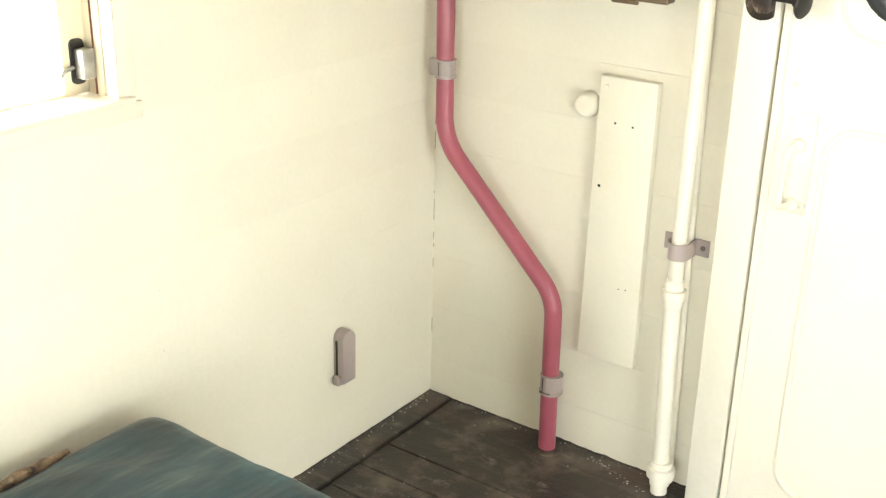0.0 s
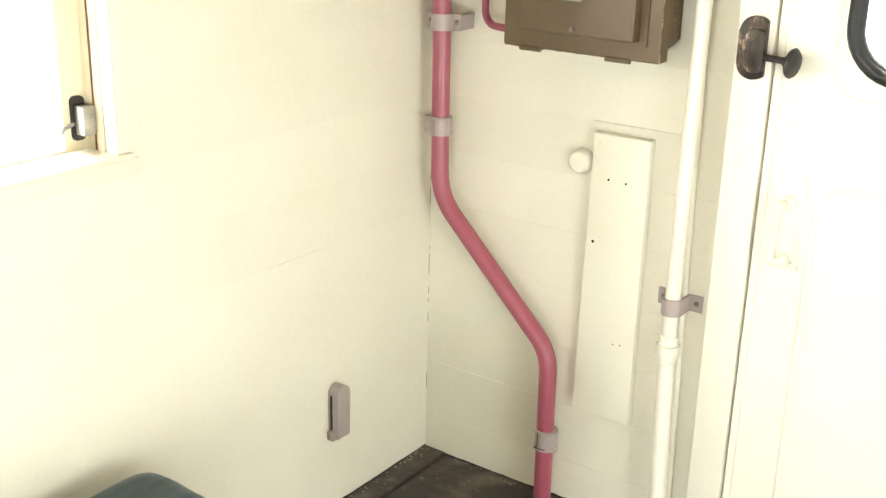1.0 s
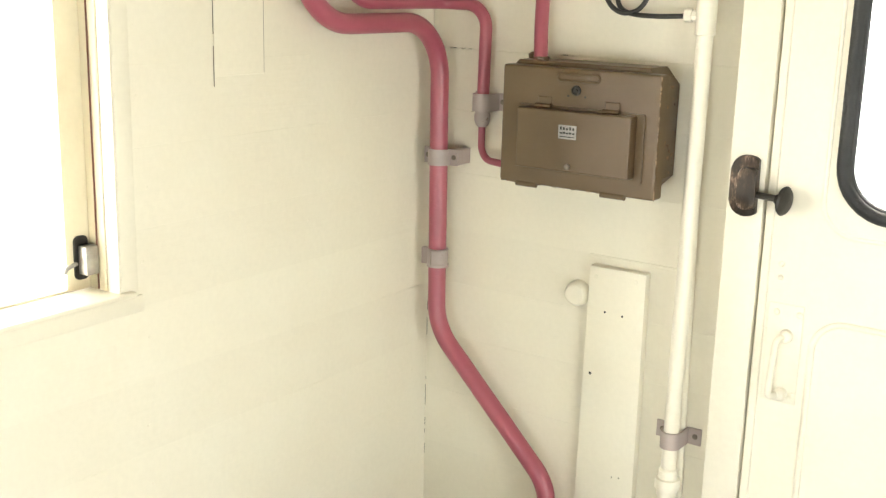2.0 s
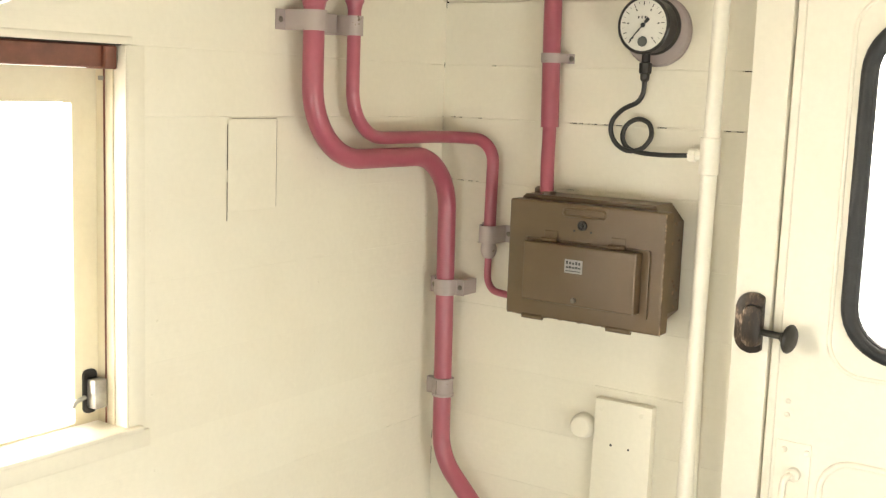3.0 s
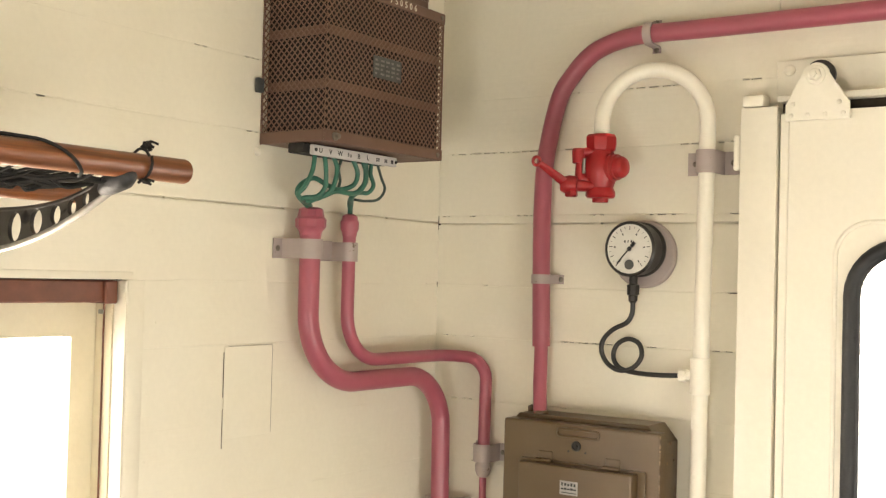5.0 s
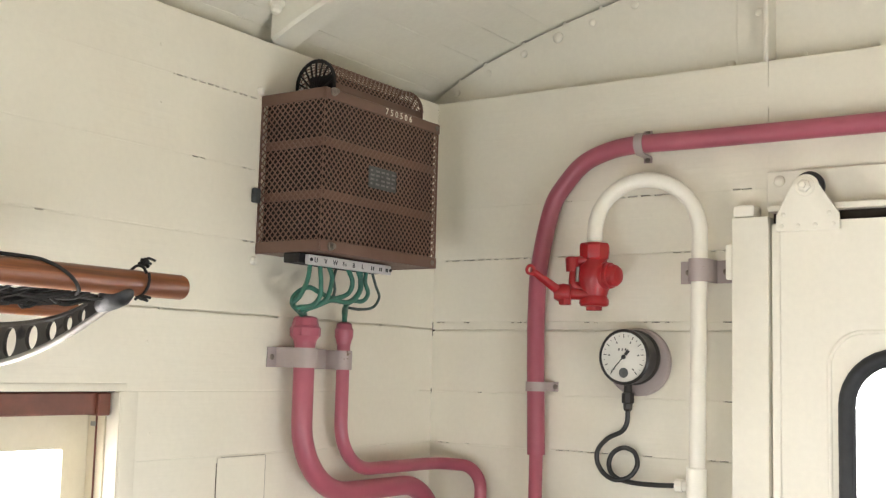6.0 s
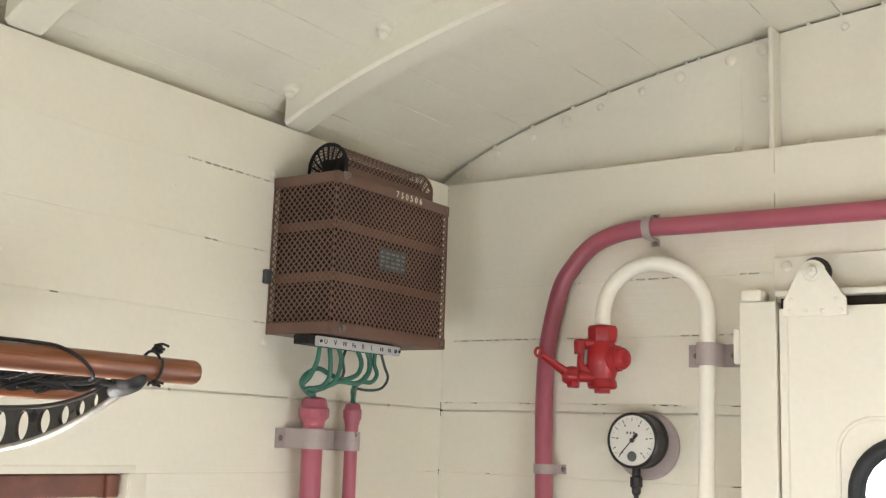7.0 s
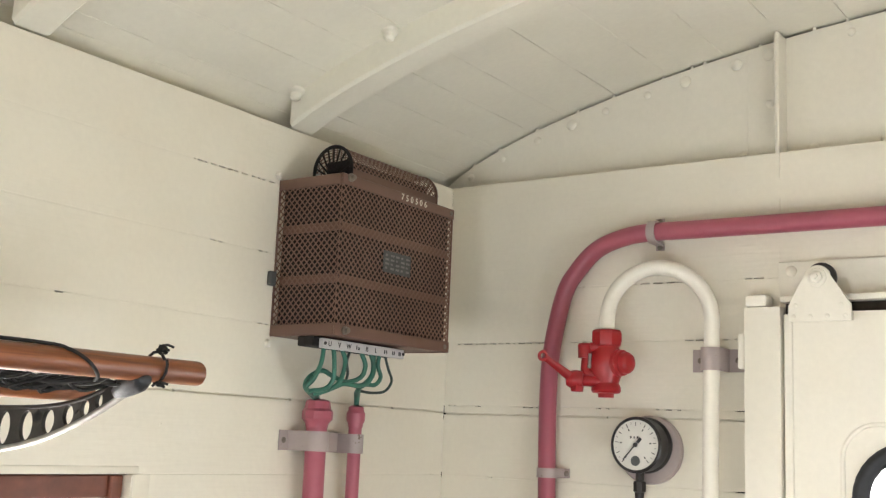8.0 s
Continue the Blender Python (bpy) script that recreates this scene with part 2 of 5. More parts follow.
def tube(path, radius, sides=16, bm=None, caps=True, flat=1.0):
    """A pipe along a path; radius may be a function of the share of the way."""
    bm = bm or bmesh.new()
    sides = max(sides, 14) if sides >= 8 else sides
    path = [Vector(p) for p in path]
    total = sum((b - a).length for a, b in zip(path, path[1:]))
    t0 = (path[1] - path[0]).normalized()
    side = t0.orthogonal().normalized()
    rings, gone = [], 0.0
    for i, p in enumerate(path):
        t = ((path[i + 1] - p) if i == 0 else (p - path[i - 1]) if i == len(path) - 1 else (path[i + 1] - path[i - 1])).normalized()
        if i:
            gone += (p - path[i - 1]).length
            side = (side - t * side.dot(t)).normalized()
        up = t.cross(side)
        r = radius(gone / total) if callable(radius) else radius
        rings.append([bm.verts.new(p + (side * math.cos(a) + up * math.sin(a) * flat) * r) for a in (2 * math.pi * k / sides for k in range(sides))])
    for a, b in zip(rings, rings[1:]):
        for k in range(sides):
            bm.faces.new((a[k], a[(k + 1) % sides], b[(k + 1) % sides], b[k]))
    if caps:
        bm.faces.new(rings[0])
        bm.faces.new(rings[-1][::-1])
    return bm


def turned(profile, at, axis, sides=24, bm=None):
    """A turned solid: profile of (along, radius) about the axis."""
    bm = bm or bmesh.new()
    axis = Vector(axis).normalized()
    u = axis.orthogonal().normalized()
    v = axis.cross(u)
    at = Vector(at)
    rings = []
    for h, r in profile:
        rings.append([bm.verts.new(at + axis * h + (u * math.cos(2 * math.pi * k / sides) + v * math.sin(2 * math.pi * k / sides)) * max(r, 1e-5)) for k in range(sides)])
    for a, b in zip(rings, rings[1:]):
        for k in range(sides):
            bm.faces.new((a[k], a[(k + 1) % sides], b[(k + 1) % sides], b[k]))
    bm.faces.new(rings[0])
    bm.faces.new(rings[-1][::-1])
    return bm


def slab(outline, origin, u, v, depth, bm=None, bevel=0.0):
    """A flat plate: outline in (u, v), thickened along u x v."""
    bm2 = bmesh.new()
    o, u, v = Vector(origin), Vector(u), Vector(v)
    n = u.cross(v).normalized() * depth
    lo = [bm2.verts.new(o + u * a + v * b) for a, b in outline]
    hi = [bm2.verts.new(o + u * a + v * b + n) for a, b in outline]
    bm2.faces.new(lo[::-1])
    top = bm2.faces.new(hi)
    for k in range(len(lo)):
        j = (k + 1) % len(lo)
        bm2.faces.new((lo[k], lo[j], hi[j], hi[k]))
    if bevel:
        bmesh.ops.bevel(bm2, geom=list(top.edges), offset=bevel, segments=2, affect="EDGES", profile=0.5)
    return merge(bm, bm2)


def round_rect(x0, x1, z0, z1, r, n=8):
    out = []
    for cx, cz, a0 in ((x1 - r, z1 - r, 0), (x0 + r, z1 - r, 90), (x0 + r, z0 + r, 180), (x1 - r, z0 + r, 270)):
        for k in range(n + 1):
            a = radians(a0 + 90 * k / n)
            out.append((cx + r * math.cos(a), cz + r * math.sin(a)))
    return out


def ring_plate(outer, inner, origin, u, v, depth, bm=None):
    """A plate with one hole: two outlines of equal count."""
    bm = bm or bmesh.new()
    o, u, v = Vector(origin), Vector(u), Vector(v)
    n = u.cross(v).normalized() * depth
    loops = [[bm.verts.new(o + u * a + v * b + k * n) for a, b in line] for line in (outer, inner) for k in (0, 1)]
    o0, o1, i0, i1 = loops
    for k in range(len(outer)):
        j = (k + 1) % len(outer)
        bm.faces.new((o1[k], o1[j], i1[j], i1[k]))
        bm.faces.new((o0[j], o0[k], i0[k], i0[j]))
        bm.faces.new((o0[k], o0[j], o1[j], o1[k]))
        bm.faces.new((i0[j], i0[k], i1[k], i1[j]))
    return bm


DOMES = {}


def rivet(parent, at, normal, r, name="rivet", material=None, high=0.5):
    """A domed head; heads of one size share one mesh."""
    material = material or CREAM_IRON
    key = (round(r, 4), material.name, high)
    if key not in DOMES:
        DOMES[key] = mesh_of(name, turned([(0, r), (r * high * 0.35, r * 0.97), (r * high * 0.7, r * 0.75), (r * high * 0.93, r * 0.4), (r * high, 0)], (0, 0, 0), (0, 0, 1), 14), material)
    ob = part(name, DOMES[key], material, parent)
    ob.matrix_basis = Matrix.Translation(at) @ Vector(normal).to_track_quat("Z", "Y").to_matrix().to_4x4()
    return ob


def lettering(text, size, origin, u, v, depth=0.0006, bm=None, space=1.0):
    """Raised letters in the built-in font, laid along u with their feet towards -v."""
    cu = bpy.data.curves.new("text", "FONT")
    cu.space_character = space
    cu.body, cu.size, cu.align_x, cu.align_y, cu.extrude, cu.resolution_u = text, size, "CENTER", "CENTER", depth, 3
    ob = new("text", cu)
    bpy.context.view_layer.update()
    me = bpy.data.meshes.new_from_object(ob.evaluated_get(bpy.context.evaluated_depsgraph_get()))
    u, v = Vector(u).normalized(), Vector(v).normalized()
    m = Matrix((u, v, u.cross(v))).transposed().to_4x4()
    me.transform(Matrix.Translation(origin) @ m)
    bm = bm or bmesh.new()
    bm.from_mesh(me)
    bpy.data.objects.remove(ob)
    bpy.data.curves.remove(cu)
    bpy.data.meshes.remove(me)
    return bm


# ---------------------------------------------------------------- the van's shell
WIDE, LONG, TOP = 2.2, 3.0, 2.15          # inside width (x), length (-y), height of the side walls
WIN_Y0, WIN_Y1, WIN_Z0, WIN_Z1 = -1.55, -0.853, 0.903, 1.509
DOOR_L, DOOR_R, DOOR_T = 0.767, 1.455, 1.836


def roof(x):
    """Height of the ceiling's underside across the van."""
    u = min(1.0, abs(1.1 - x) / 1.190)
    return 2.122 + 0.308 * (1 - u ** 1.5) ** 0.592


def holed_wall(name, axis, place, thick, span, z1, holes, material, z0=-0.06):
    """A wall slab in strips round its openings. span along the wall; holes: (a0, a1, z0, z1)."""
    bm = bmesh.new()
    cuts = sorted({span[0], span[1], *(h[0] for h in holes), *(h[1] for h in holes)})
    for a0, a1 in zip(cuts, cuts[1:]):
        solid, low = [], z0
        for h in sorted((h for h in holes if h[0] <= a0 and h[1] >= a1), key=lambda h: h[2]):
            if h[2] > low:
                solid.append((low, h[2]))
            low = h[3]
        solid.append((low, z1))
        for lo, hi in solid:
            if axis == "x":
                box(place, place + thick, a0, a1, lo, hi, bm=bm)
            else:
                box(a0, a1, place, place + thick, lo, hi, bm=bm)
    return part(name, bm, material, smooth=0)


# the ground outside and the floor
gm = bmesh.new()
bmesh.ops.create_grid(gm, x_segments=4, y_segments=4, size=600, matrix=Matrix.Translation((0, 0, -1.2)))
tagged(part("ground", gm, GRAVEL), "grey gravel yard that the van stands on", "ground", kind="structure")

# Added glowing sheets that stand for the bright outside and whiten the windows.
glow, gnt, gb = nodes_of("outside_glow")
gb.inputs["Base Color"].default_value = (0, 0, 0, 1)
gb.inputs["Emission Color"].default_value = (0.96, 1.0, 0.98, 1)
gb.inputs["Emission Strength"].default_value = 3.0
for nm, size in (("backdrop", (-5.0, -4.9, -8, 4.6, -1.2, 5)), ("backdrop", (-4.8, 8, 4.7, 4.8, -1.2, 5))):
    tagged(part(nm, box(*size), glow, smooth=0), "glowing sheet standing for the bright outside of the windows", "backdrop", kind="structure")

tagged(part("underframe", box(0.10, WIDE - 0.10, -LONG + 0.10, -0.10, -1.2, -0.0905), GAP), "dark closed underframe that carries the van", "underframe", kind="structure")
floor = tagged(part("floor", box(-0.06, WIDE + 0.06, -LONG - 0.06, 0.06, -0.09, -0.024), GAP), "black tarred plank floor with dust and spattered paint", "floor", kind="structure")
edges = [0.06, -0.252, -0.352] + [-0.352 - 0.098 * k for k in range(1, 28)]
for i, (b, a) in enumerate(zip(edges, edges[1:])):
    lift = 0.0 if i == 0 else random.uniform(-0.0025, -0.0005)
    part("floor_board", box(0.066, WIDE, a + 0.0012, b - 0.0012, -0.024, lift, 0.0015), FLOOR, floor)
part("edge_strip", box(0.002, 0.0635, -LONG, -0.001, -0.024, 0.006, 0.003, 2), FLOOR, floor)
# ragged paint and dirt along the foot of the walls
rnd = random.Random(5)
crumbs = bmesh.new()
for k in range(170):
    t, s = rnd.random(), rnd.uniform(0.0004, 0.0017)
    if k % 8 == 0:
        c = Vector((0.07 + t * 0.6, -0.03 - 0.40 * rnd.random(), 0.0005))
        s *= 0.6
    elif k % 4 == 1:
        c = Vector((0.455 + 0.16 * t, -0.034 - 0.05 * (t - 0.3) - abs(rnd.gauss(0, 0.010)), 0.001))
        s *= 0.85
    elif k % 4 == 2:
        c = Vector((0.004 + 0.68 * t * t, -0.006 - abs(rnd.gauss(0, 0.010)), 0.001))
        s *= 0.8
    else:
        c = Vector((0.006 + abs(rnd.gauss(0, 0.010)), -0.55 * t ** 1.4, 0.0065))
    ring = [crumbs.verts.new(c + Vector((s * rnd.uniform(0.4, 3.6) * math.cos(a), s * rnd.uniform(0.3, 1.6) * math.sin(a), 0))) for a in (0.3, 1.4, 2.6, 3.9, 5.1)]
    tip = crumbs.verts.new(c + Vector((0, 0, s * 0.5)))
    for j in range(5):
        crumbs.faces.new((ring[j], ring[(j + 1) % 5], tip))
tagged(part("paint_flakes", crumbs, CREAM_IRON, smooth=0), "flaked cream paint crumbs along the floor edge", "paint flakes", kind="stuff")

def cracked(lo, hi, spans, rnd, on=(0.008, 0.035), off=(0.003, 0.014)):
    """The stretches of a joint from lo to hi that are closed by paint; the spans are open in short dashes."""
    filled, at = [], lo
    for a, b in sorted(spans):
        p = a
        while p < b:
            q = min(p + rnd.uniform(*on), b)
            filled.append((at, p))
            at, p = q, q + rnd.uniform(*off)
    filled.append((at, hi))
    return [(a, b) for a, b in filled if b - a > 0.001]


# tar brushed raggedly up the foot of both walls
rnd = random.Random(31)
for wall in ("x", "y"):
    edge, s, prev = bmesh.new(), 0.002, None
    while s < 0.80:
        h = 0.006 + 0.007 * abs(noise.noise((s * 22, 0.5, 3.0 if wall == "x" else 7.0))) + 0.012 * max(0, noise.noise((s * 90, 2.5, 1.0)) - 0.15) + rnd.uniform(0, 0.002)
        if wall == "y" and abs(s - 0.365) < 0.06:
            h += 0.010 * (1 - abs(s - 0.365) / 0.06)
        h *= 0.30
        spot = (lambda d, z: Vector((s, -d, z))) if wall == "y" else (lambda d, z: Vector((d, -s, z + 0.004)))
        row = [edge.verts.new(spot(0.0045, 0.0)), edge.verts.new(spot(0.0013, h)), edge.verts.new(spot(0.0006, h))]
        if prev:
            for j in (0, 1):
                edge.faces.new((prev[j], row[j], row[j + 1], prev[j + 1]))
        prev, s = row, s + rnd.uniform(0.002, 0.006)
    part("tar_edge", edge, FLOOR, floor, "ragged black tar along the wall's foot", kind="stuff", smooth=0)

# side wall with the window
wall_west = tagged(holed_wall("wall_west", "x", -0.075, 0.060, (-LONG - 0.06, 0.06), TOP - 0.004, [(WIN_Y0, WIN_Y1, WIN_Z0, WIN_Z1)], GAP),
                   "cream painted plank side wall with a window", "wall", kind="structure")
WEST_Z = [0.0, 0.100, 0.228, 0.355, 0.480, 0.614, 0.745, 0.872, 1.002, 1.135, 1.267, 1.400, 1.511, 1.646, 1.776, 1.906, 2.037, TOP]
WEST_OPEN = {2.037: [(-0.78, -0.57)], 1.906: [(-0.73, -0.70), (-0.61, -0.575)], 1.776: [(-1.03, -1.015), (-0.60, -0.57)], 1.646: [(-2.6, -0.90), (-0.85, -0.003)], 1.511: [(-0.045, -0.003)], 1.400: [(-0.20, -0.16)], 1.135: [(-0.40, -0.36)], 0.745: [(-0.46, -0.40), (-0.17, -0.02)], 0.614: [(-0.95, -0.90), (-0.62, -0.58), (-0.52, -0.36)], 0.480: [(-0.42, -0.39), (-0.2, -0.12)], 0.355: [(-0.7, -0.66)], 0.228: [(-0.58, -0.54)]}
rnd = random.Random(11)
seam = bmesh.new()
box(-0.012, -0.0070, -LONG, -0.001, 1.6415, 1.6490, bm=seam)
for z0, z1 in zip(WEST_Z, WEST_Z[1:]):
    proud = rnd.uniform(-0.0006, 0.0006) * (1.0 if z1 > 1.45 else 0.3)
    runs = [(-LONG, -0.0007)] if z1 <= WIN_Z0 - 0.001 or z0 >= WIN_Z1 - 0.001 else [(WIN_Y1, -0.0007), (-LONG, WIN_Y0)]
    for y0, y1 in runs:
        gap = 0.0012 if z1 > 2.0 else 0.0011 if z1 > 1.68 else 0.0008 if z1 > 1.45 else 0.0003
        sag = 0.0016 if abs(z1 - 1.646) < 0.01 else 0.0
        part("board", box(-0.0149, proud, y0, y1, z0 + gap, z1 - gap - sag, 0.0005 if z1 > 1.45 else 0.0002), CREAM, wall_west)
        if z1 < TOP:
            spans = [(a, b) for a, b in WEST_OPEN.get(z1, []) if a >= y0 - 0.01 and b <= y1 + 0.01]
            for a, b in cracked(y0, y1, spans, rnd, *(((0.06, 0.30), (0.004, 0.03)) if sag else ((0.003, 0.018), (0.002, 0.010)))):
                box(-0.012, rnd.uniform(-0.0009, -0.0003) if z1 > 1.45 else -0.00012, a, b, z1 - gap - sag - 0.0002, z1 + gap + 0.0002, bm=seam)
for a, b in cracked(0.0, TOP - 0.003, [(0.16, 0.20), (0.33, 0.42), (0.45, 0.52), (0.62, 0.70), (0.80, 0.85), (1.505, 1.516), (1.63, 1.66)], rnd, (0.01, 0.06), (0.006, 0.03)):
    box(-0.008, 0.0004, -0.0014, 0.0006, a, b, bm=seam)
part("seam_paint", seam, CREAM, wall_west, kind="stuff")

# end wall with the doorway
wall_north = tagged(holed_wall("wall_north", "y", 0.016, 0.060, (-0.06, WIDE + 0.06), TOP - 0.004, [(0.80, 1.42, 0.0, 1.80)], GAP),
                    "cream painted plank end wall with pipes and fittings", "wall", kind="structure")
NORTH_Z = [0.876, 1.004, 1.137, 1.267, 1.401, 1.511, 1.643, 1.6595, 1.794, 1.909, TOP]
NORTH_OPEN = {1.6595: [(0.01, 0.03), (0.08, 0.10), (0.20, 0.27), (0.37, 0.40), (0.50, 0.56), (0.66, 0.74)], 1.909: [(0.30, 0.34), (0.445, 0.60), (0.68, 0.72)], 1.794: [(0.03, 0.27), (0.31, 0.37), (0.56, 0.69)], 1.643: [(0.002, 0.745)], 1.511: [(0.12, 0.13), (0.66, 0.69)], 1.401: [(0.02, 0.05), (0.09, 0.10), (0.31, 0.43), (0.50, 0.52), (0.60, 0.70)], 1.267: [(0.02, 0.10), (0.31, 0.34), (0.60, 0.62)], 1.137: [(0.10, 0.12), (0.68, 0.69)]}
seam = bmesh.new()
box(0.001, 0.747, 0.0002, 0.012, 0.8735, 0.8775, bm=seam)
box(0.001, 0.747, 0.0070, 0.013, 1.6395, 1.6455, bm=seam)
box(0.7470, 0.7494, 0.0006, 0.012, 1.880, 2.030, bm=seam)
box(0.7470, 0.7494, 0.0006, 0.012, 2.060, 2.100, bm=seam)
LOW_Z = [0.0, 0.100, 0.236, 0.368, 0.500, 0.632, 0.756, 0.8748]
for z0, z1 in zip(LOW_Z, LOW_Z[1:]):
    part("board", box(0.0004, 0.798, rnd.uniform(-0.0002, 0.0001), 0.0155, z0 + 0.0001, z1 - 0.0001, 0.0002), CREAM_END, wall_north)
part("lower_panel", box(1.425, WIDE, 0.0, 0.0155, 0.0, 0.8745, 0.0012), CREAM_END, wall_north)
part("panel_lip", box(0.400, 0.605, -0.0022, 0.008, 0.870, 0.876, 0.0010, 2), CREAM_END, wall_north)
for z0, z1 in zip(NORTH_Z, NORTH_Z[1:]):
    proud = rnd.uniform(-0.0006, 0.0006)
    right = [(0.0004, 0.7478), (1.425, WIDE)] if z1 < 1.85 else [(0.0004, 0.7478), (0.7486, WIDE)]
    sag = 0.0014 if abs(z1 - 1.643) < 0.01 else 0.0
    for x0, x1 in right:
        part("board", box(x0, x1, proud, 0.0155, z0 + 0.0010, z1 - 0.0010 - sag, 0.0006), CREAM_END, wall_north)
    if z1 < TOP:
        for a, b in cracked(0.001, 0.747, NORTH_OPEN.get(z1, []), rnd, *(((0.06, 0.25), (0.004, 0.02)) if sag else ((0.003, 0.020), (0.003, 0.012)))):
            box(a, b, rnd.uniform(0.0003, 0.0009), 0.012, z1 - 0.0014 - sag, z1 + 0.0014, bm=seam)
part("seam_paint", seam, CREAM_END, wall_north, kind="stuff")

GY = 0.050                                # how far the gable plate lies behind the boards
# gable above the end wall: riveted plate, seam strip and upright
gable = bmesh.new()
xs = [-0.06 + 0.04 * k for k in range(59)]
lo = [gable.verts.new((x, GY, TOP - 0.02)) for x in xs]
hi = [gable.verts.new((x, GY, roof(x) - 0.0068)) for x in xs]
lo2 = [gable.verts.new((x, GY + 0.02, TOP - 0.02)) for x in xs]
hi2 = [gable.verts.new((x, GY + 0.02, roof(x) - 0.0068)) for x in xs]
for k in range(len(xs) - 1):
    gable.faces.new((lo[k], lo[k + 1], hi[k + 1], hi[k]))
    gable.faces.new((lo2[k + 1], lo2[k], hi2[k], hi2[k + 1]))
    gable.faces.new((hi[k], hi[k + 1], hi2[k + 1], hi2[k]))
# Added dark sheet: stops light leaking through the crack over the gable.
back = bmesh.new()
rows = [[back.verts.new((x, y, z)) for x, y, z in ((x, y, (TOP - 0.03) if low else roof(x) + 0.03) for x in xs)] for y, low in ((GY + 0.030, 1), (GY + 0.030, 0), (GY + 0.060, 0), (GY + 0.060, 1))]
for i in range(4):
    for k in range(len(xs) - 1):
        back.faces.new((rows[i][k], rows[i][k + 1], rows[(i + 1) % 4][k + 1], rows[(i + 1) % 4][k]))
tagged(part("gable_light_block", back, GAP), "added dark sheet keeping light out behind the gable", "wall", kind="structure")
gable_wall = tagged(part("gable", gable, CREAM_IRON), "cream painted riveted steel gable plate under the roof", "wall", kind="structure")
for k, x in enumerate((0.016, 0.098, 0.190, 0.274, 0.356, 0.453, 0.538, 0.647, 0.714, 0.873, 0.966, 1.05, 1.15)):
    rivet(gable_wall, (x, GY - 0.005 if 0.67 < x < 0.74 else GY, roof(x) - 0.030), (0, -1, 0), 0.0125 if k in (3, 6, 7, 8, 10) else 0.0085)
for x, z in ((0.660, 2.166), (0.800, 2.166), (0.716, 2.262), (0.930, 2.166)):
    rivet(gable_wall, (x, GY - 0.005 if 0.67 < x < 0.74 else GY, z), (0, -1, 0), 0.008)
part("cover_strip", box(0.672, 0.734, GY - 0.005, GY - 0.0003, 2.140, roof(0.70) - 0.012, 0.0008), CREAM_IRON, gable_wall)
part("upright", box(0.7385, 0.7475, 0.002, GY + 0.002, 2.1475, roof(0.745) - 0.006, 0.002), CREAM_IRON, gable_wall)

# paint that bridges the crack between the gable and the ceiling
bridge, rnd, x = bmesh.new(), random.Random(9), 0.02
while x < 2.15:
    w = rnd.uniform(0.003, 0.008)
    z = roof(x + w / 2)
    box(x, x + w, GY - 0.0003, GY + 0.012, z - 0.0085, z - 0.0003 - abs(roof(x + w) - roof(x)) / 2, bm=bridge)
    x += w + (rnd.uniform(0.05, 0.13) if rnd.random() < 0.6 else rnd.uniform(0.008, 0.03))
part("seam_paint", bridge, CREAM_IRON, gable_wall, kind="stuff")
part("ledge", box(0.001, WIDE, 0.0160, GY - 0.0005, 2.1465, 2.1490), CREAM_END, wall_north)
part("ledge", box(-0.074, -0.0152, -LONG, 0.014, 2.1465, 2.1490), CREAM, wall_west)

# ceiling boards, in one mesh, and the carlines that carry them
ceil = bmesh.new()
cuts, x = [-0.086, -0.030, 0.002], 0.0
while x < WIDE:
    x += 0.085 if x < 0.2 else 0.122
    cuts.append(min(x, WIDE + 0.080))
for a, b in zip(cuts, cuts[1:]):
    a2, b2, n = a + 0.0009, b - 0.0009, 5
    prof = [(a2 + (b2 - a2) * k / n, roof(a2 + (b2 - a2) * k / n)) for k in range(n + 1)]
    loops = []
    for y in (-LONG - 0.05, GY + 0.028):
        loops.append([ceil.verts.new((p, y, z)) for p, z in prof] + [ceil.verts.new((p, y, z + 0.014)) for p, z in prof[::-1]])
    m = len(loops[0])
    for k in range(m):
        ceil.faces.new((loops[0][k], loops[0][(k + 1) % m], loops[1][(k + 1) % m], loops[1][k]))
    ceil.faces.new(loops[0][::-1])
    ceil.faces.new(loops[1])
rnd = random.Random(14)
for x in cuts[1:-1]:
    spans, y = [], -LONG
    while y < 0.0:
        y2 = y + rnd.uniform(0.05, 0.25)
        spans.append((y, min(y2, 0.04)))
        y = y2 + rnd.uniform(0.03, 0.20)
    if x > 0.7:
        spans = [(a - 0.08, b + 0.02) for a, b in spans]
    for a, b in cracked(-LONG, GY + 0.02, spans, rnd, (0.01, 0.07), (0.004, 0.02)):
        g, s = 0.0011, (roof(x + 0.002) - roof(x - 0.002)) / 0.004
        vs = [ceil.verts.new((x + d, y, roof(x) + s * d + h)) for y in (a, b) for d, h in ((-g, 0.0004), (g, 0.0004), (g, 0.010), (-g, 0.010))]
        for f in ((0, 1, 2, 3), (7, 6, 5, 4), (0, 4, 5, 1), (1, 5, 6, 2), (2, 6, 7, 3), (3, 7, 4, 0)):
            ceil.faces.new([vs[i] for i in f])
tagged(part("ceiling", ceil, CEIL), "arched cream painted board ceiling", "ceiling", kind="structure")
crown = bmesh.new()
xs = [-0.09 + 0.04 * k for k in range(61)]
rows = [[crown.verts.new((x, y, roof(x) + dz)) for x in xs] for y, dz in ((-LONG - 0.08, 0.016), (0.08, 0.016), (0.08, 0.05), (-LONG - 0.08, 0.05))]
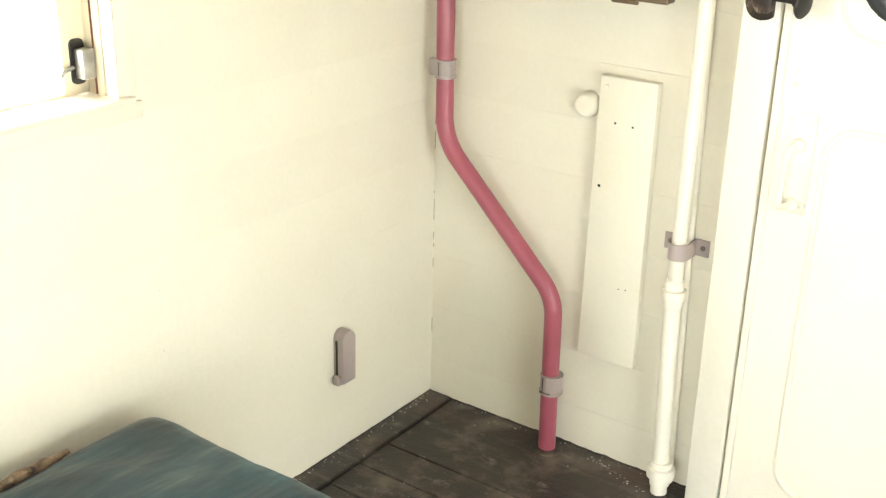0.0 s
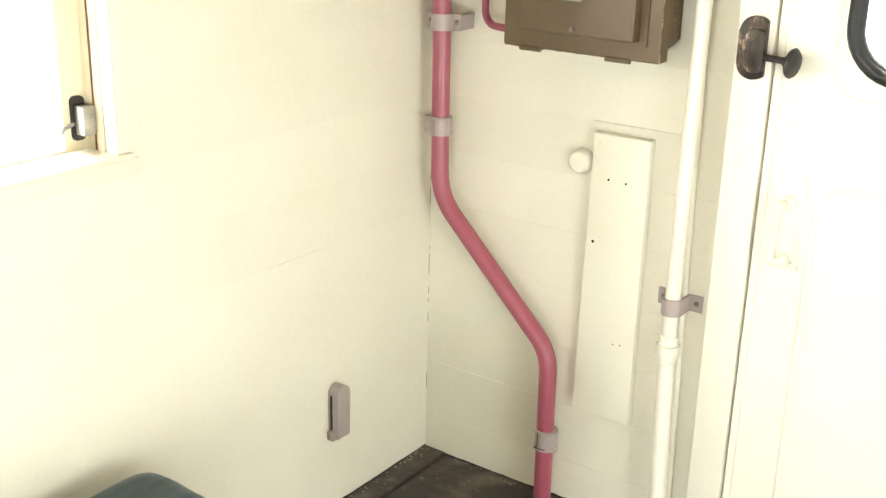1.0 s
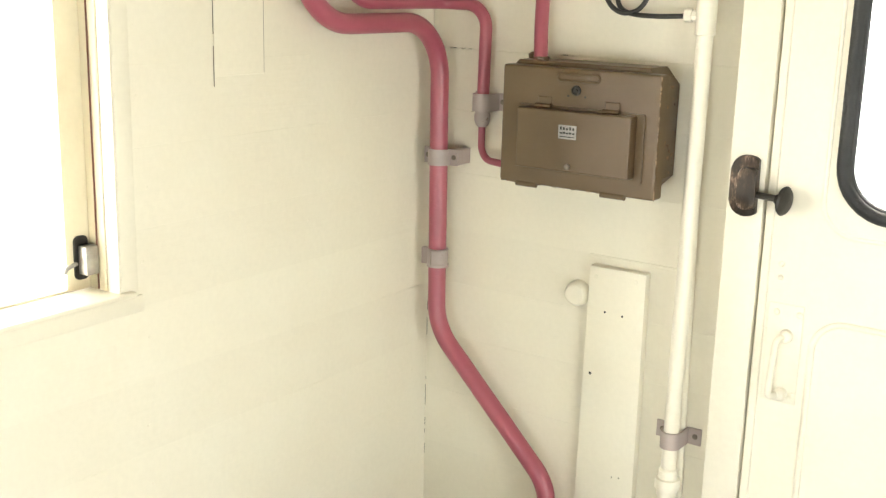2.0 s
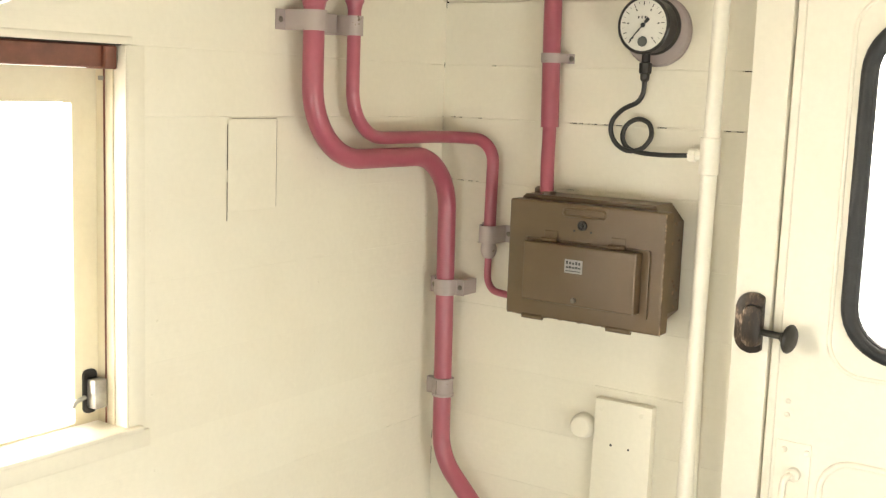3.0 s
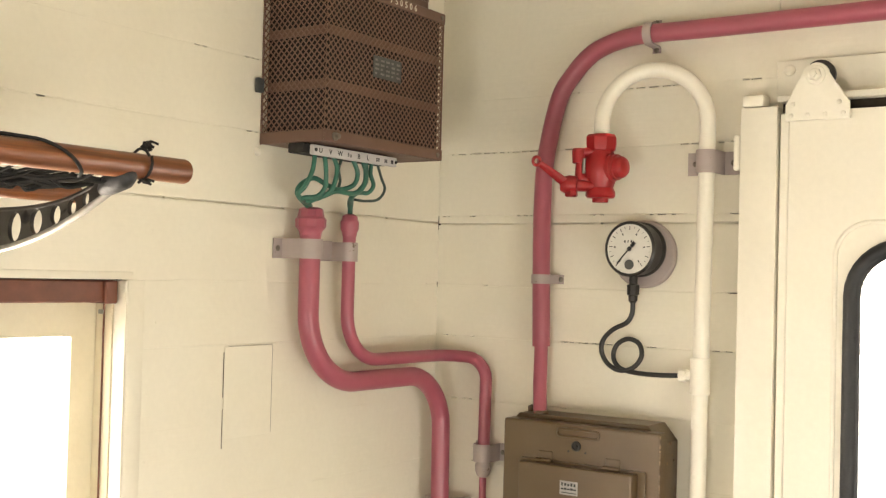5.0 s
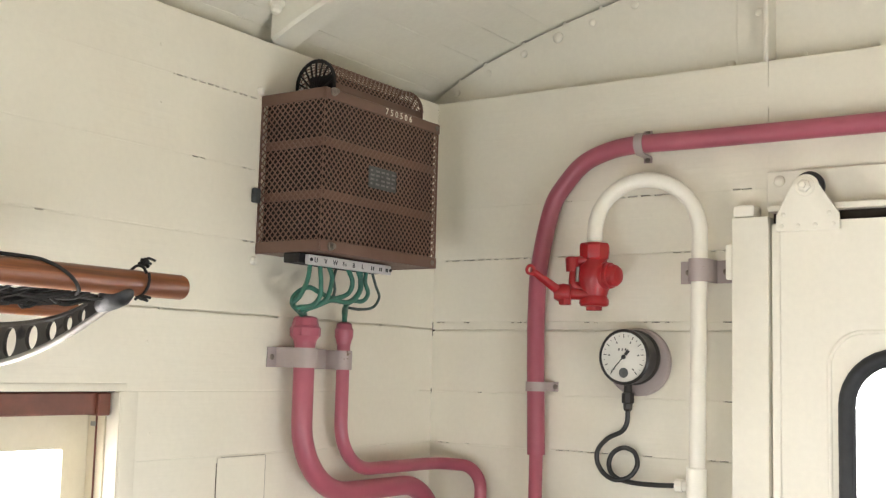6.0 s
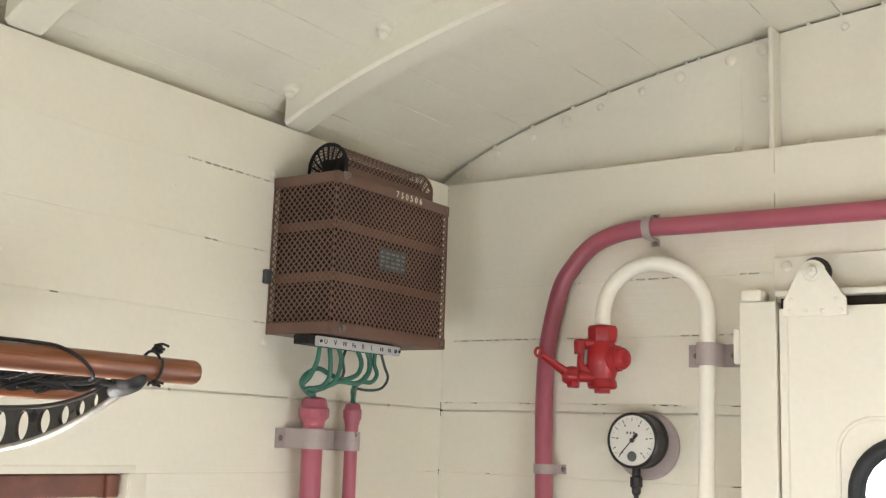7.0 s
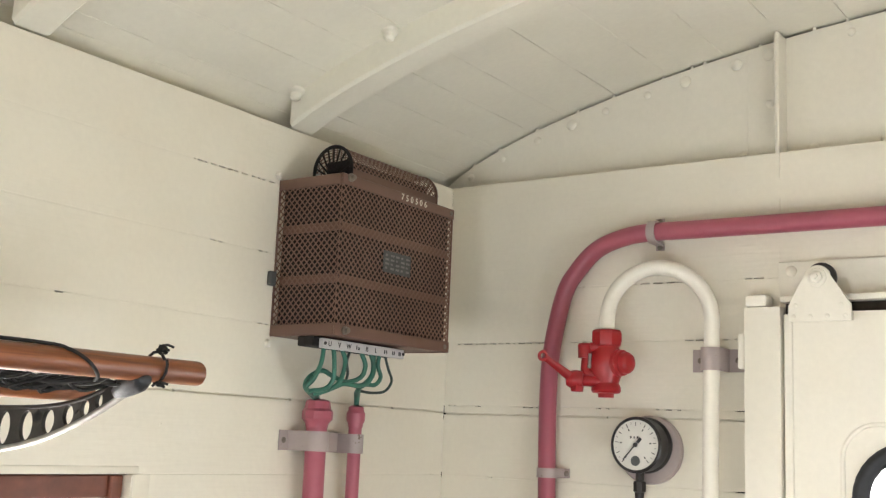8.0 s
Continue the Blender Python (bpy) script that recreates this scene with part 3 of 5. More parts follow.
for i in range(4):
    for k in range(len(xs) - 1):
        crown.faces.new((rows[i][k], rows[i][k + 1], rows[(i + 1) % 4][k + 1], rows[(i + 1) % 4][k]))
tagged(part("roof", crown, GAP), "dark outer roof skin over the boards", "roof", kind="structure")


def carline(y0, y1):
    """A curved roof beam with its bolts."""
    beam = thing("roof_beam", (0.0, y0, TOP), "cream painted curved wooden roof beam", "roof beam", "roof beams", "structure")
    bm, n = bmesh.new(), 48
    loops = []
    for k in range(n + 1):
        x = 0.002 + (WIDE - 0.004) * k / n
        drop = 0.056
        zt, zb = roof(x) + 0.002, max(roof(x) - drop, 2.1505)
        s = (roof(min(x + 0.01, 2.19)) - roof(max(x - 0.01, 0.01))) / 0.02
        loops.append([bm.verts.new(p) for p in ((x, y0, zt), (x, y0, zb + 0.006), (x, y0 + 0.006, zb), (x, y1 - 0.006, zb), (x, y1, zb + 0.006), (x, y1, zt))])
    for a, b in zip(loops, loops[1:]):
        for j in range(5):
            bm.faces.new((a[j], a[j + 1], b[j + 1], b[j]))
    bm.faces.new(loops[0])
    bm.faces.new(loops[-1][::-1])
    part("beam", bm, CEIL, beam)
    for x in (0.022, 0.236, 0.75, 1.45):
        part("bolt", turned([(0, 0.016), (0.006, 0.015), (0.010, 0.010), (0.018, 0.010), (0.022, 0.006), (0.023, 0)], (x, y0 - 0.010, roof(x)), (0.12, -0.25, -1), 10), CEIL, beam, "thickly painted bolt")
    return beam


carline(-0.553, -0.484)
carline(-1.150, -1.083)
carline(-1.78, -1.71)

# walls behind the camera that close the van
wall_east = tagged(holed_wall("wall_east", "x", WIDE, 0.075, (-LONG - 0.06, 0.06), TOP, [(-1.95, -0.75, 0.0, 1.25)], CREAM),
                   "plain cream painted opposite side wall with an open doorway", "wall", kind="structure")
wall_south = tagged(holed_wall("wall_south", "y", -LONG - 0.075, 0.075, (-0.06, WIDE + 0.06), 2.5, [(0.76, 1.46, 0.0, 1.82)], CREAM_END),
                    "plain cream painted far end wall with an open doorway", "wall", kind="structure")

# ---------------------------------------------------------------- side window
win = thing("window_1", (-0.03, (WIN_Y0 + WIN_Y1) / 2, WIN_Z0), "cream framed side window with a grey sash catch", "window", kind="structure")
A, B = WIN_Y0, WIN_Y1
part("casing", box(-0.002, 0.0012, B + 0.001, B + 0.034, WIN_Z0 - 0.001, WIN_Z1 + 0.001, 0.0015, 2), CREAM, win)
part("casing", box(-0.002, 0.0012, A - 0.034, A - 0.001, WIN_Z0 - 0.001, WIN_Z1 + 0.001, 0.0015, 2), CREAM, win)
part("casing", box(-0.002, 0.0018, A - 0.034, B + 0.010, WIN_Z1 + 0.0015, WIN_Z1 + 0.014, 0.0015, 2), CREAM, win)
part("jamb", box(-0.0745, -0.028, B - 0.0060, B - 0.0002, WIN_Z0, WIN_Z1, 0.001), SASH, win)
part("jamb", box(-0.0268, 0.0015, B - 0.0040, B - 0.0002, WIN_Z0, WIN_Z1, 0.001), CREAM, win)
part("jamb", box(-0.0745, 0.0015, A + 0.0002, A + 0.0060, WIN_Z0, WIN_Z1, 0.001), SASH, win)
part("sill", box(-0.075, 0.012, A - 0.038, B + 0.024, WIN_Z0 - 0.008, WIN_Z0 + 0.001, 0.003, 2), CREAM, win)
part("apron", box(-0.002, 0.006, A - 0.034, B + 0.040, WIN_Z0 - 0.037, WIN_Z0 - 0.0082, 0.002, 2), CREAM, win)
part("header", box(-0.070, -0.022, A + 0.001, B - 0.0062, 1.474, WIN_Z1 - 0.0005, 0.002), WOOD_RED, win, "red-brown varnished header rail")
part("header_block", box(-0.062, -0.014, B - 0.030, B - 0.0064, 1.4725, WIN_Z1 - 0.0008, 0.002), WOOD_RED, win)
SX = -0.066
sash = part("sash", ring_plate(round_rect(A + 0.010, B - 0.0065, WIN_Z0 + 0.002, 1.4735, 0.002, 6), round_rect(A + 0.060, B - 0.052, WIN_Z0 + 0.006, 1.420, 0.004, 6),
            (SX - 0.022, 0, 0), (0, 1, 0), (0, 0, 1), 0.022), SASH, win, "pale sash frame")
pane = part("pane", box(SX - 0.014, SX - 0.010, A + 0.050, B - 0.042, WIN_Z0 + 0.0035, 1.430), GLASS, win)
pane.visible_shadow = False
catch = part("catch", box(SX + 0.004, SX + 0.026, B - 0.033, B - 0.008, 0.932, 0.980, 0.003, 2), STEEL, win, "grey steel sash catch")
part("catch_back", slab(round_rect(B - 0.038, B - 0.012, 0.922, 0.994, 0.009), (SX, 0, 0), (0, 1, 0), (0, 0, 1), 0.004), BLACK, catch)
part("catch_finger", tube(bent([(SX + 0.010, B - 0.040, 0.952), (SX + 0.012, B - 0.060, 0.948), (SX + 0.012, B - 0.066, 0.940)], 0.006), 0.0035, 8), STEEL, catch)
part("runner", box(-0.0470, -0.0440, B - 0.0085, B - 0.0062, WIN_Z0 + 0.002, 1.4735, 0.0006), WOOD_RED, win, "thin red-brown sash runner")
part("runner_hook", box(-0.0560, -0.0435, B - 0.0110, B - 0.0086, 1.455, 1.462, 0.001), STEEL, win)

# ---------------------------------------------------------------- door, post and track
post = thing("door_post", (0.73, -0.025, 0), "cream painted steel door post", "door post", kind="structure")
part("post", box(0.695, 0.7625, -0.050, -0.0005, 0.0, 1.848, 0.003, 2), CREAM_IRON, post)
part("post_cap", box(0.6955, 0.736, -0.046, -0.004, 1.8485, 1.872, 0.006, 2), CREAM_IRON, post)
part("side_lug", box(0.681, 0.6948, -0.046, -0.030, 1.735, 1.800, 0.004, 2), CREAM_IRON, post)

track = thing("door_track", (1.1, -0.02, 1.87), "cream painted steel track above the sliding door", "door track", kind="structure")
part("track_plate", box(0.7465, 1.95, -0.0065, -0.0012, 1.868, 1.936, 0.001), CREAM_IRON, track)
part("rail", box(0.7600, 1.95, -0.044, -0.0070, 1.856, 1.8675, 0.0015), CREAM_IRON, track)
# Dark bar painted in for the shade between the rail and the door.
part("rail_shade_bar", box(0.7640, 1.95, -0.022, -0.0070, 1.836, 1.8555), GAP, track, "dark bar standing in for the shade under the rail")
rivet(track, (0.770, -0.0066, 1.918), (0, -1, 0), 0.0105)
rivet(track, (1.05, -0.0066, 1.918), (0, -1, 0), 0.0105)

door = thing("sliding_door", (1.11, -0.04, 0.01), "cream painted pressed steel sliding door with a rubber-edged window", "door")
FY = -0.044                               # the door's inner face
outer = round_rect(DOOR_L + 0.0165, DOOR_R, 0.012, DOOR_T, 0.004)
hole = round_rect(0.903, 1.318, 1.043, 1.590, 0.078)
panel = part("panel", ring_plate(outer, hole, (0, -0.020, 0), (1, 0, 0), (0, 0, 1), 0.024), CREAM_IRON, door)
part("edge_stile", box(DOOR_L, DOOR_L + 0.016, FY - 0.0012, -0.020, 0.012, DOOR_T - 0.002, 0.002), CREAM_IRON, door)
upper = [(x, FY + 0.0008, z) for x, z in round_rect(0.867, 1.352, 0.993, 1.640, 0.060)]
part("upper_bead", tube(upper + [upper[0]], 0.0042, 8, flat=1.0), CREAM_IRON, door)
lower = [(x, FY + 0.0008, z) for x, z in round_rect(0.872, 1.350, 0.100, 0.838, 0.055)]
part("lower_bead", tube(lower + [lower[0]], 0.0060, 8), CREAM_IRON, door)
gasket = bmesh.new()
for off, r in ((0.0045, 0.0135), (0.014, 0.0070)):
    line = [(x, FY - 0.0005, z) for x, z in round_rect(0.8900 + off, 1.3310 - off, 1.0295 + off, 1.6035 - off, 0.0905 - off)]
    tube(line + [line[0]], r, 10, gasket)
part("gasket", gasket, RUBBER, door, "black rubber window gasket")
pane = part("pane", box(0.898, 1.324, -0.034, -0.030, 1.038, 1.595), GLASS, door)
pane.visible_shadow = False
for z in (0.905, 0.930):
    rivet(door, (0.8045, FY, z), (0, -1, 0), 0.0052)
grip = part("grip_plate", box(0.790, 0.853, FY - 0.0028, FY - 0.0002, 0.672, 0.858, 0.0014, 2), CREAM_IRON, door)
for x in (0.805, 0.846):
    rivet(grip, (x, FY - 0.0028, 0.842), (0, -1, 0), 0.0060)
    rivet(grip, (x, FY - 0.0028, 0.690), (0, -1, 0), 0.0060)
part("grip", tube(bent([(0.826, FY - 0.001, 0.800), (0.818, FY - 0.034, 0.800), (0.812, FY - 0.036, 0.690), (0.826, FY - 0.001, 0.690)], 0.012), 0.0062, 12), CREAM_IRON, grip, "worn pull handle")
part("grip_boss", turned([(0, 0.013), (0.012, 0.012), (0.016, 0.008), (0.018, 0)], (0.826, FY - 0.001, 0.800), (0, -1, 0), 16), CREAM_IRON, grip)
part("grip_boss", turned([(0, 0.013), (0.012, 0.012), (0.016, 0.008), (0.018, 0)], (0.826, FY - 0.001, 0.690), (0, -1, 0), 16), CREAM_IRON, grip)
# roller hanger
hang = part("roller_hanger", slab([(0.782, 1.817), (0.892, 1.817), (0.892, 1.846), (0.855, 1.900)] + [(0.834 + 0.024 * math.cos(radians(a)), 1.893 + 0.024 * math.sin(radians(a))) for a in range(20, 161, 14)] + [(0.813, 1.900), (0.782, 1.846)],
            (0, FY - 0.0175, 0), (1, 0, 0), (0, 0, 1), 0.005, bevel=0.0012), CREAM_IRON, door)
part("roller", turned([(0, 0.024), (0.003, 0.027), (0.010, 0.027), (0.013, 0.023)], (0.838, FY - 0.015, 1.896), (0, 1, 0), 28), BLACK, hang, "black steel roller")
part("axle_washer", turned([(0, 0.017), (0.002, 0.016), (0.003, 0.012)], (0.834, FY - 0.0223, 1.895), (0, -1, 0), 20), CREAM_IRON, hang)
part("axle_nut", turned([(0, 0.0115), (0.008, 0.0115), (0.010, 0.009), (0.011, 0.006), (0.016, 0.0055), (0.017, 0)], (0.834, FY - 0.0250, 1.895), (0, -1, 0), 6), CREAM_IRON, hang)
part("hanger_foot", box(0.784, 0.890, FY - 0.0172, FY - 0.0003, 1.819, 1.8355, 0.001), CREAM_IRON, hang)
for x, z in ((0.795, 1.846), (0.875, 1.846), (0.792, 1.826), (0.821, 1.826), (0.851, 1.826), (0.882, 1.826)):
    rivet(hang, (x, FY - 0.0226, z), (0, -1, 0), 0.0042)

# latch on the post and its lever with a round plate on the door
latch = thing("door_latch", (0.729, -0.05, 1.07), "worn dark bronze door latch with chipped paint", "latch")
ol = round_rect(0.7015, 0.7605, 1.009, 1.119, 0.026, 8)
part("base", slab([(min(x, 0.752), z) for x, z in ol], (0, -0.0503, 0), (1, 0, 0), (0, 0, 1), 0.010, bevel=0.004), LATCH, latch)
part("cover", slab(round_rect(0.720, 0.7535, 1.024, 1.098, 0.010), (0, -0.0603, 0), (1, 0, 0), (0, 0, 1), 0.014, bevel=0.005), LATCH, latch)
part("spindle", tube([(0.740, -0.064, 1.052), (0.797, -0.070, 1.050)], 0.0062, 12), DARK_IRON, latch)
part("knob", turned([(-0.014, 0.008), (-0.008, 0.011), (-0.002, 0.020), (0.0, 0.025), (0.003, 0.0265), (0.007, 0.023), (0.010, 0.013), (0.011, 0)], (0.803, -0.070, 1.048), (0.965, -0.20, -0.06), 24), DARK_IRON, latch, "dark oval thumb plate")


# ---------------------------------------------------------------- pipes on the side and end wall
def saddle(parent, at, axis, out, r, wide=0.030, wing=0.030, wings=(1, 1), thick=0.003, material=None, name="clamp", reach=None):
    """A bent strap round a pipe: half hoop with flat feet on the wall. at: the pipe's centre; out: away from the wall."""
    material = material or MAUVE
    axis, out = Vector(axis).normalized(), Vector(out).normalized()
    side = axis.cross(out).normalized()
    c, rr = Vector(at), r + 0.0012
    reach = reach or max(0.0, parent_gap(at, out))
    prof = []
    foot = -reach + 0.0006
    if wings[0]:
        prof += [(-rr - wing, foot), (-rr - 0.003, foot)]
    prof.append((-rr, min(foot + 0.006, -0.001)))
    for k in range(13):
        a = math.pi - math.pi * k / 12
        prof.append((rr * math.cos(a), rr * math.sin(a)))
    prof.append((rr, min(foot + 0.006, -0.001)))
    if wings[1]:
        prof += [(rr + 0.003, foot), (rr + wing, foot)]
    bm = bmesh.new()
    loops = []
    for h in (-wide / 2, wide / 2):
        inner, outerl = [], []
        for i, (a, b) in enumerate(prof):
            p0, p1 = prof[max(i - 1, 0)], prof[min(i + 1, len(prof) - 1)]
            d = Vector((p1[0] - p0[0], p1[1] - p0[1])).normalized()
            nx, ny = -d.y, d.x
            inner.append(bm.verts.new(c + side * a + out * b + axis * h))
            outerl.append(bm.verts.new(c + side * (a + nx * thick) + out * (b + ny * thick) + axis * h))
        loops.append(inner + outerl[::-1])
    m = len(loops[0])
    for k in range(m):
        bm.faces.new((loops[0][k], loops[0][(k + 1) % m], loops[1][(k + 1) % m], loops[1][k]))
    half = m // 2
    for lp in loops:
        for k in range(half - 1):
            bm.faces.new((lp[k], lp[k + 1], lp[m - 2 - k], lp[m - 1 - k]))
    ob = part(name, bm, material, parent, "grey-mauve painted pipe clamp" if material is MAUVE else "painted pipe clamp")
    for w, s in zip(wings, (-1, 1)):
        if w:
            rivet(ob, c + side * s * (rr + wing * 0.58) + out * (foot + thick), out, 0.0055, "screw", BOLT if material is MAUVE else material, 0.55)
    return ob


def parent_gap(at, out):
    """How far a pipe's centre stands off the wall that it is clamped to."""
    return at[0] if abs(out[0]) > abs(out[1]) else -at[1]


EAST, SOUTH = (1, 0, 0), (0, -1, 0)

# the thick conduit: from the terminal box down into the floor
big = thing("conduit_pipe", (0.365, -0.050, 0.0), "thick pink-red painted conduit pipe bending down to the floor", "pipe", "pink-red conduits")
BR = 0.0193
path = bent([(0.050, -0.481, 1.612), (0.050, -0.481, 1.323), (0.059, -0.060, 1.323), (0.066, -0.058, 0.668), (0.357, -0.052, 0.372), (0.362, -0.050, -0.02)], [0.135, 0.115, 0.130, 0.110], 14)
part("pipe", tube(path, BR, 20), PIPE_RED, big)
part("gland_nut", turned([(-0.030, 0.0200), (-0.022, 0.0215), (-0.014, 0.0280), (0.000, 0.0285), (0.005, 0.0245), (0.009, 0.0240), (0.011, 0.0232), (0.018, 0.0222), (0.021, 0.0180), (0.0220, 0.012)], (0.050, -0.481, 1.626), (0, 0, 1), 10), PIPE_RED, big, "pink-red hexagonal gland nut")
saddle(big, (0.0625, -0.059, 1.043), (0, 0, 1), SOUTH, BR, 0.034, 0.022, (1, 1), reach=0.010)
part("clamp_block", box(0.086, 0.104, -0.0485, -0.0005, 1.027, 1.059, 0.001), MAUVE, big)
part("clamp_block", box(0.021, 0.039, -0.0485, -0.0005, 1.027, 1.059, 0.001), MAUVE, big)
clamp = part("collar", turned([(-0.020, BR), (-0.0195, 0.0238), (-0.014, 0.0238), (-0.0135, 0.0222), (0.016, 0.0222), (0.017, 0.0232), (0.0195, 0.0232), (0.020, BR)], (0.066, -0.059, 0.824), (0, 0, 1), 24), MAUVE, big, "grey-mauve painted two-part collar")
part("collar_split", box(0.0632, 0.0640, -0.0816, -0.0808, 0.808, 0.840), GAP, clamp)
part("collar_ear", box(0.026, 0.046, -0.066, -0.052, 0.806, 0.842, 0.002), MAUVE, clamp)
part("collar", turned([(-0.024, 0.0195), (-0.023, 0.0262), (-0.016, 0.0262), (-0.015, 0.0246), (0.018, 0.0246), (0.019, 0.0256), (0.022, 0.0254), (0.023, 0.0195)], (0.3630, -0.050, 0.168), (0, 0, 1), 24), MAUVE, big, "worn grey-mauve collar")
part("collar_crack", box(0.3540, 0.3548, -0.0752, -0.0720, 0.154, 0.186), GAP, big)
part("collar_crack", box(0.3480, 0.3740, -0.0768, -0.0700, 0.1512, 0.1522), GAP, big)
part("floor_flange", turned([(0.0, 0.036), (0.004, 0.034), (0.006, 0.022)], (0.362, -0.0505, -0.001), (0, 0, 1), 20), FLOOR, big, "tarred ring in the floor")

# the thin conduit: across the corner into the switch box
thin = thing("conduit_pipe", (0.155, -0.035, 1.36), "thin pink-red painted conduit pipe crossing the corner", "pipe", "pink-red conduits")
TR = 0.0128
path = bent([(0.044, -0.362, 1.622), (0.044, -0.362, 1.3615), (0.050, -0.092, 1.3610), (0.060, -0.040, 1.3605), (0.156, -0.036, 1.3590), (0.152, -0.034, 1.140)], [0.092, 0.09, 0.07, 0.066], 12)
part("pipe", tube(path, TR, 18), PIPE_RED, thin)
part("gland_nut", turned([(-0.028, 0.0136), (-0.020, 0.0150), (-0.014, 0.0178), (0.000, 0.0180), (0.004, 0.0155), (0.011, 0.0145), (0.014, 0.0095)], (0.044, -0.362, 1.628), (0, 0, 1), 18), PIPE_RED, thin, "pink-red gland nut")
saddle(thin, (0.152, -0.034, 1.163), (0, 0, 1), SOUTH, TR + 0.004, 0.036, 0.020, (1, 1), 0.0035)
part("reducer", turned([(-0.030, 0.0085), (-0.026, 0.0130), (-0.016, 0.0168), (-0.006, 0.0168), (0.0, 0.0150), (0.006, 0.0150)], (0.152, -0.034, 1.142), (0, 0, 1), 20), MAUVE, thin, "grey-mauve reducing socket")
part("tail_pipe", tube(bent([(0.152, -0.034, 1.125), (0.152, -0.034, 1.045), (0.252, -0.062, 1.043)], 0.032, 10), 0.0076, 14), PIPE_RED, thin, "narrow pink-red tail pipe")

# twin strap that holds both on the side wall
twin = thing("twin_pipe_strap", (0.02, -0.43, 1.572), "grey-mauve painted strap holding two pipes to the wall", "pipe clamp")
saddle(twin, (0.050, -0.481, 1.572), (0, 0, 1), EAST, BR, 0.036, 0.026, (1, 1), 0.003, name="strap")
saddle(twin, (0.044, -0.362, 1.570), (0, 0, 1), EAST, TR, 0.036, 0.030, (1, 0), 0.003, name="strap")
part("bridge", box(0.012, 0.016, -0.452, -0.378, 1.553, 1.590, 0.001), MAUVE, twin)

# the third conduit: up from the switch box and away over the door
third = thing("conduit_pipe", (0.30, -0.05, 1.25), "pink-red painted conduit arching up and over the door", "pipe", "pink-red conduits")
part("pipe", tube(flow([(0.284, -0.034, 1.392), (0.280, -0.034, 1.551), (0.279, -0.034, 1.673), (0.285, -0.034, 1.774), (0.311, -0.034, 1.888), (0.342, -0.034, 1.938), (0.386, -0.034, 1.979), (0.446, -0.034, 2.000), (0.510, -0.034, 2.006), (0.62, -0.034, 2.005), (0.94, -0.034, 2.004), (1.72, -0.034, 2.002)], 8), 0.0180, 20), PIPE_RED, third)
part("lower_pipe", tube(bent([(0.300, -0.060, 1.244), (0.290, -0.046, 1.320), (0.284, -0.034, 1.398)], 0.2, 6), 0.0138, 18), PIPE_RED, third)
saddle(third, (0.2825, -0.034, 1.528), (0, 0, 1), SOUTH, 0.0180, 0.019, 0.013, (1, 1), 0.003)
saddle(third, (0.508, -0.034, 2.0058), (1, 0, 0), SOUTH, 0.0180, 0.017, 0.013, (1, 1), 0.003)
saddle(third, (1.30, -0.034, 2.003), (1, 0, 0), SOUTH, 0.0180, 0.018, 0.020, (1, 1), 0.003)

# white brake pipe: floor, wall and the arch to the valve
white = thing("brake_pipe", (0.64, -0.045, 0.0), "white painted brake pipe with an arched top", "pipe")
a, b = Vector((0.444, -0.104, 1.826)), Vector((0.632, -0.045, 1.826))
mid, half = (a + b) / 2, (b - a) / 2
arch = [a + Vector((0, 0, -0.030))] + [mid - half * math.cos(math.pi * k / 20) + Vector((0, 0, 0.101 * math.sin(math.pi * k / 20))) for k in range(21)]
part("upper_pipe", tube(arch + [Vector((0.627, -0.044, 1.37))], 0.0148, 18), WHITE_PIPE, white)
part("middle_pipe", tube([(0.627, -0.044, 1.375), (0.620, -0.042, 0.43)], 0.0150, 18), WHITE_PIPE, white)
part("lower_pipe", tube([(0.620, -0.042, 0.44), (0.638, -0.052, 0.0)], 0.0172, 18), WHITE_PIPE, white)
part("tee", turned([(-0.034, 0.0160), (-0.033, 0.0185), (0.033, 0.0185), (0.034, 0.0160)], (0.626, -0.044, 1.356), (0, 0, 1), 20), WHITE_PIPE, white)
part("side_nipple", turned([(0.0, 0.0100), (0.022, 0.0100), (0.0225, 0.0125), (0.036, 0.0125), (0.037, 0.008)], (0.624, -0.046, 1.356), (-1, -0.05, 0), 8), WHITE_PIPE, white)
part("union", turned([(-0.030, 0.0175), (-0.026, 0.0195), (-0.012, 0.0205), (-0.010, 0.0245), (0.010, 0.0245), (0.012, 0.0195), (0.028, 0.0188), (0.032, 0.016)], (0.6205, -0.042, 0.452), (0, 0, 1), 20), WHITE_PIPE, white)
part("foot_union", turned([(-0.03, 0.0205), (-0.012, 0.0215), (-0.010, 0.0290), (0.012, 0.0290), (0.014, 0.0225), (0.026, 0.0215)], (0.6375, -0.0510, 0.050), (0, 0, 1), 16), WHITE_PIPE, white)
saddle(white, (0.6305, -0.044, 1.7535), (0, 0, 1), SOUTH, 0.0152, 0.043, 0.036, (1, 1), 0.0035)
saddle(white, (0.6205, -0.042, 0.545), (0, 0, 1), SOUTH, 0.0158, 0.034, 0.030, (1, 1), 0.0035)
part("backing_rod", tube([(0.640, -0.0095, 0.004), (0.612, -0.0095, 1.33)], 0.0085, 12), CREAM_IRON, white)

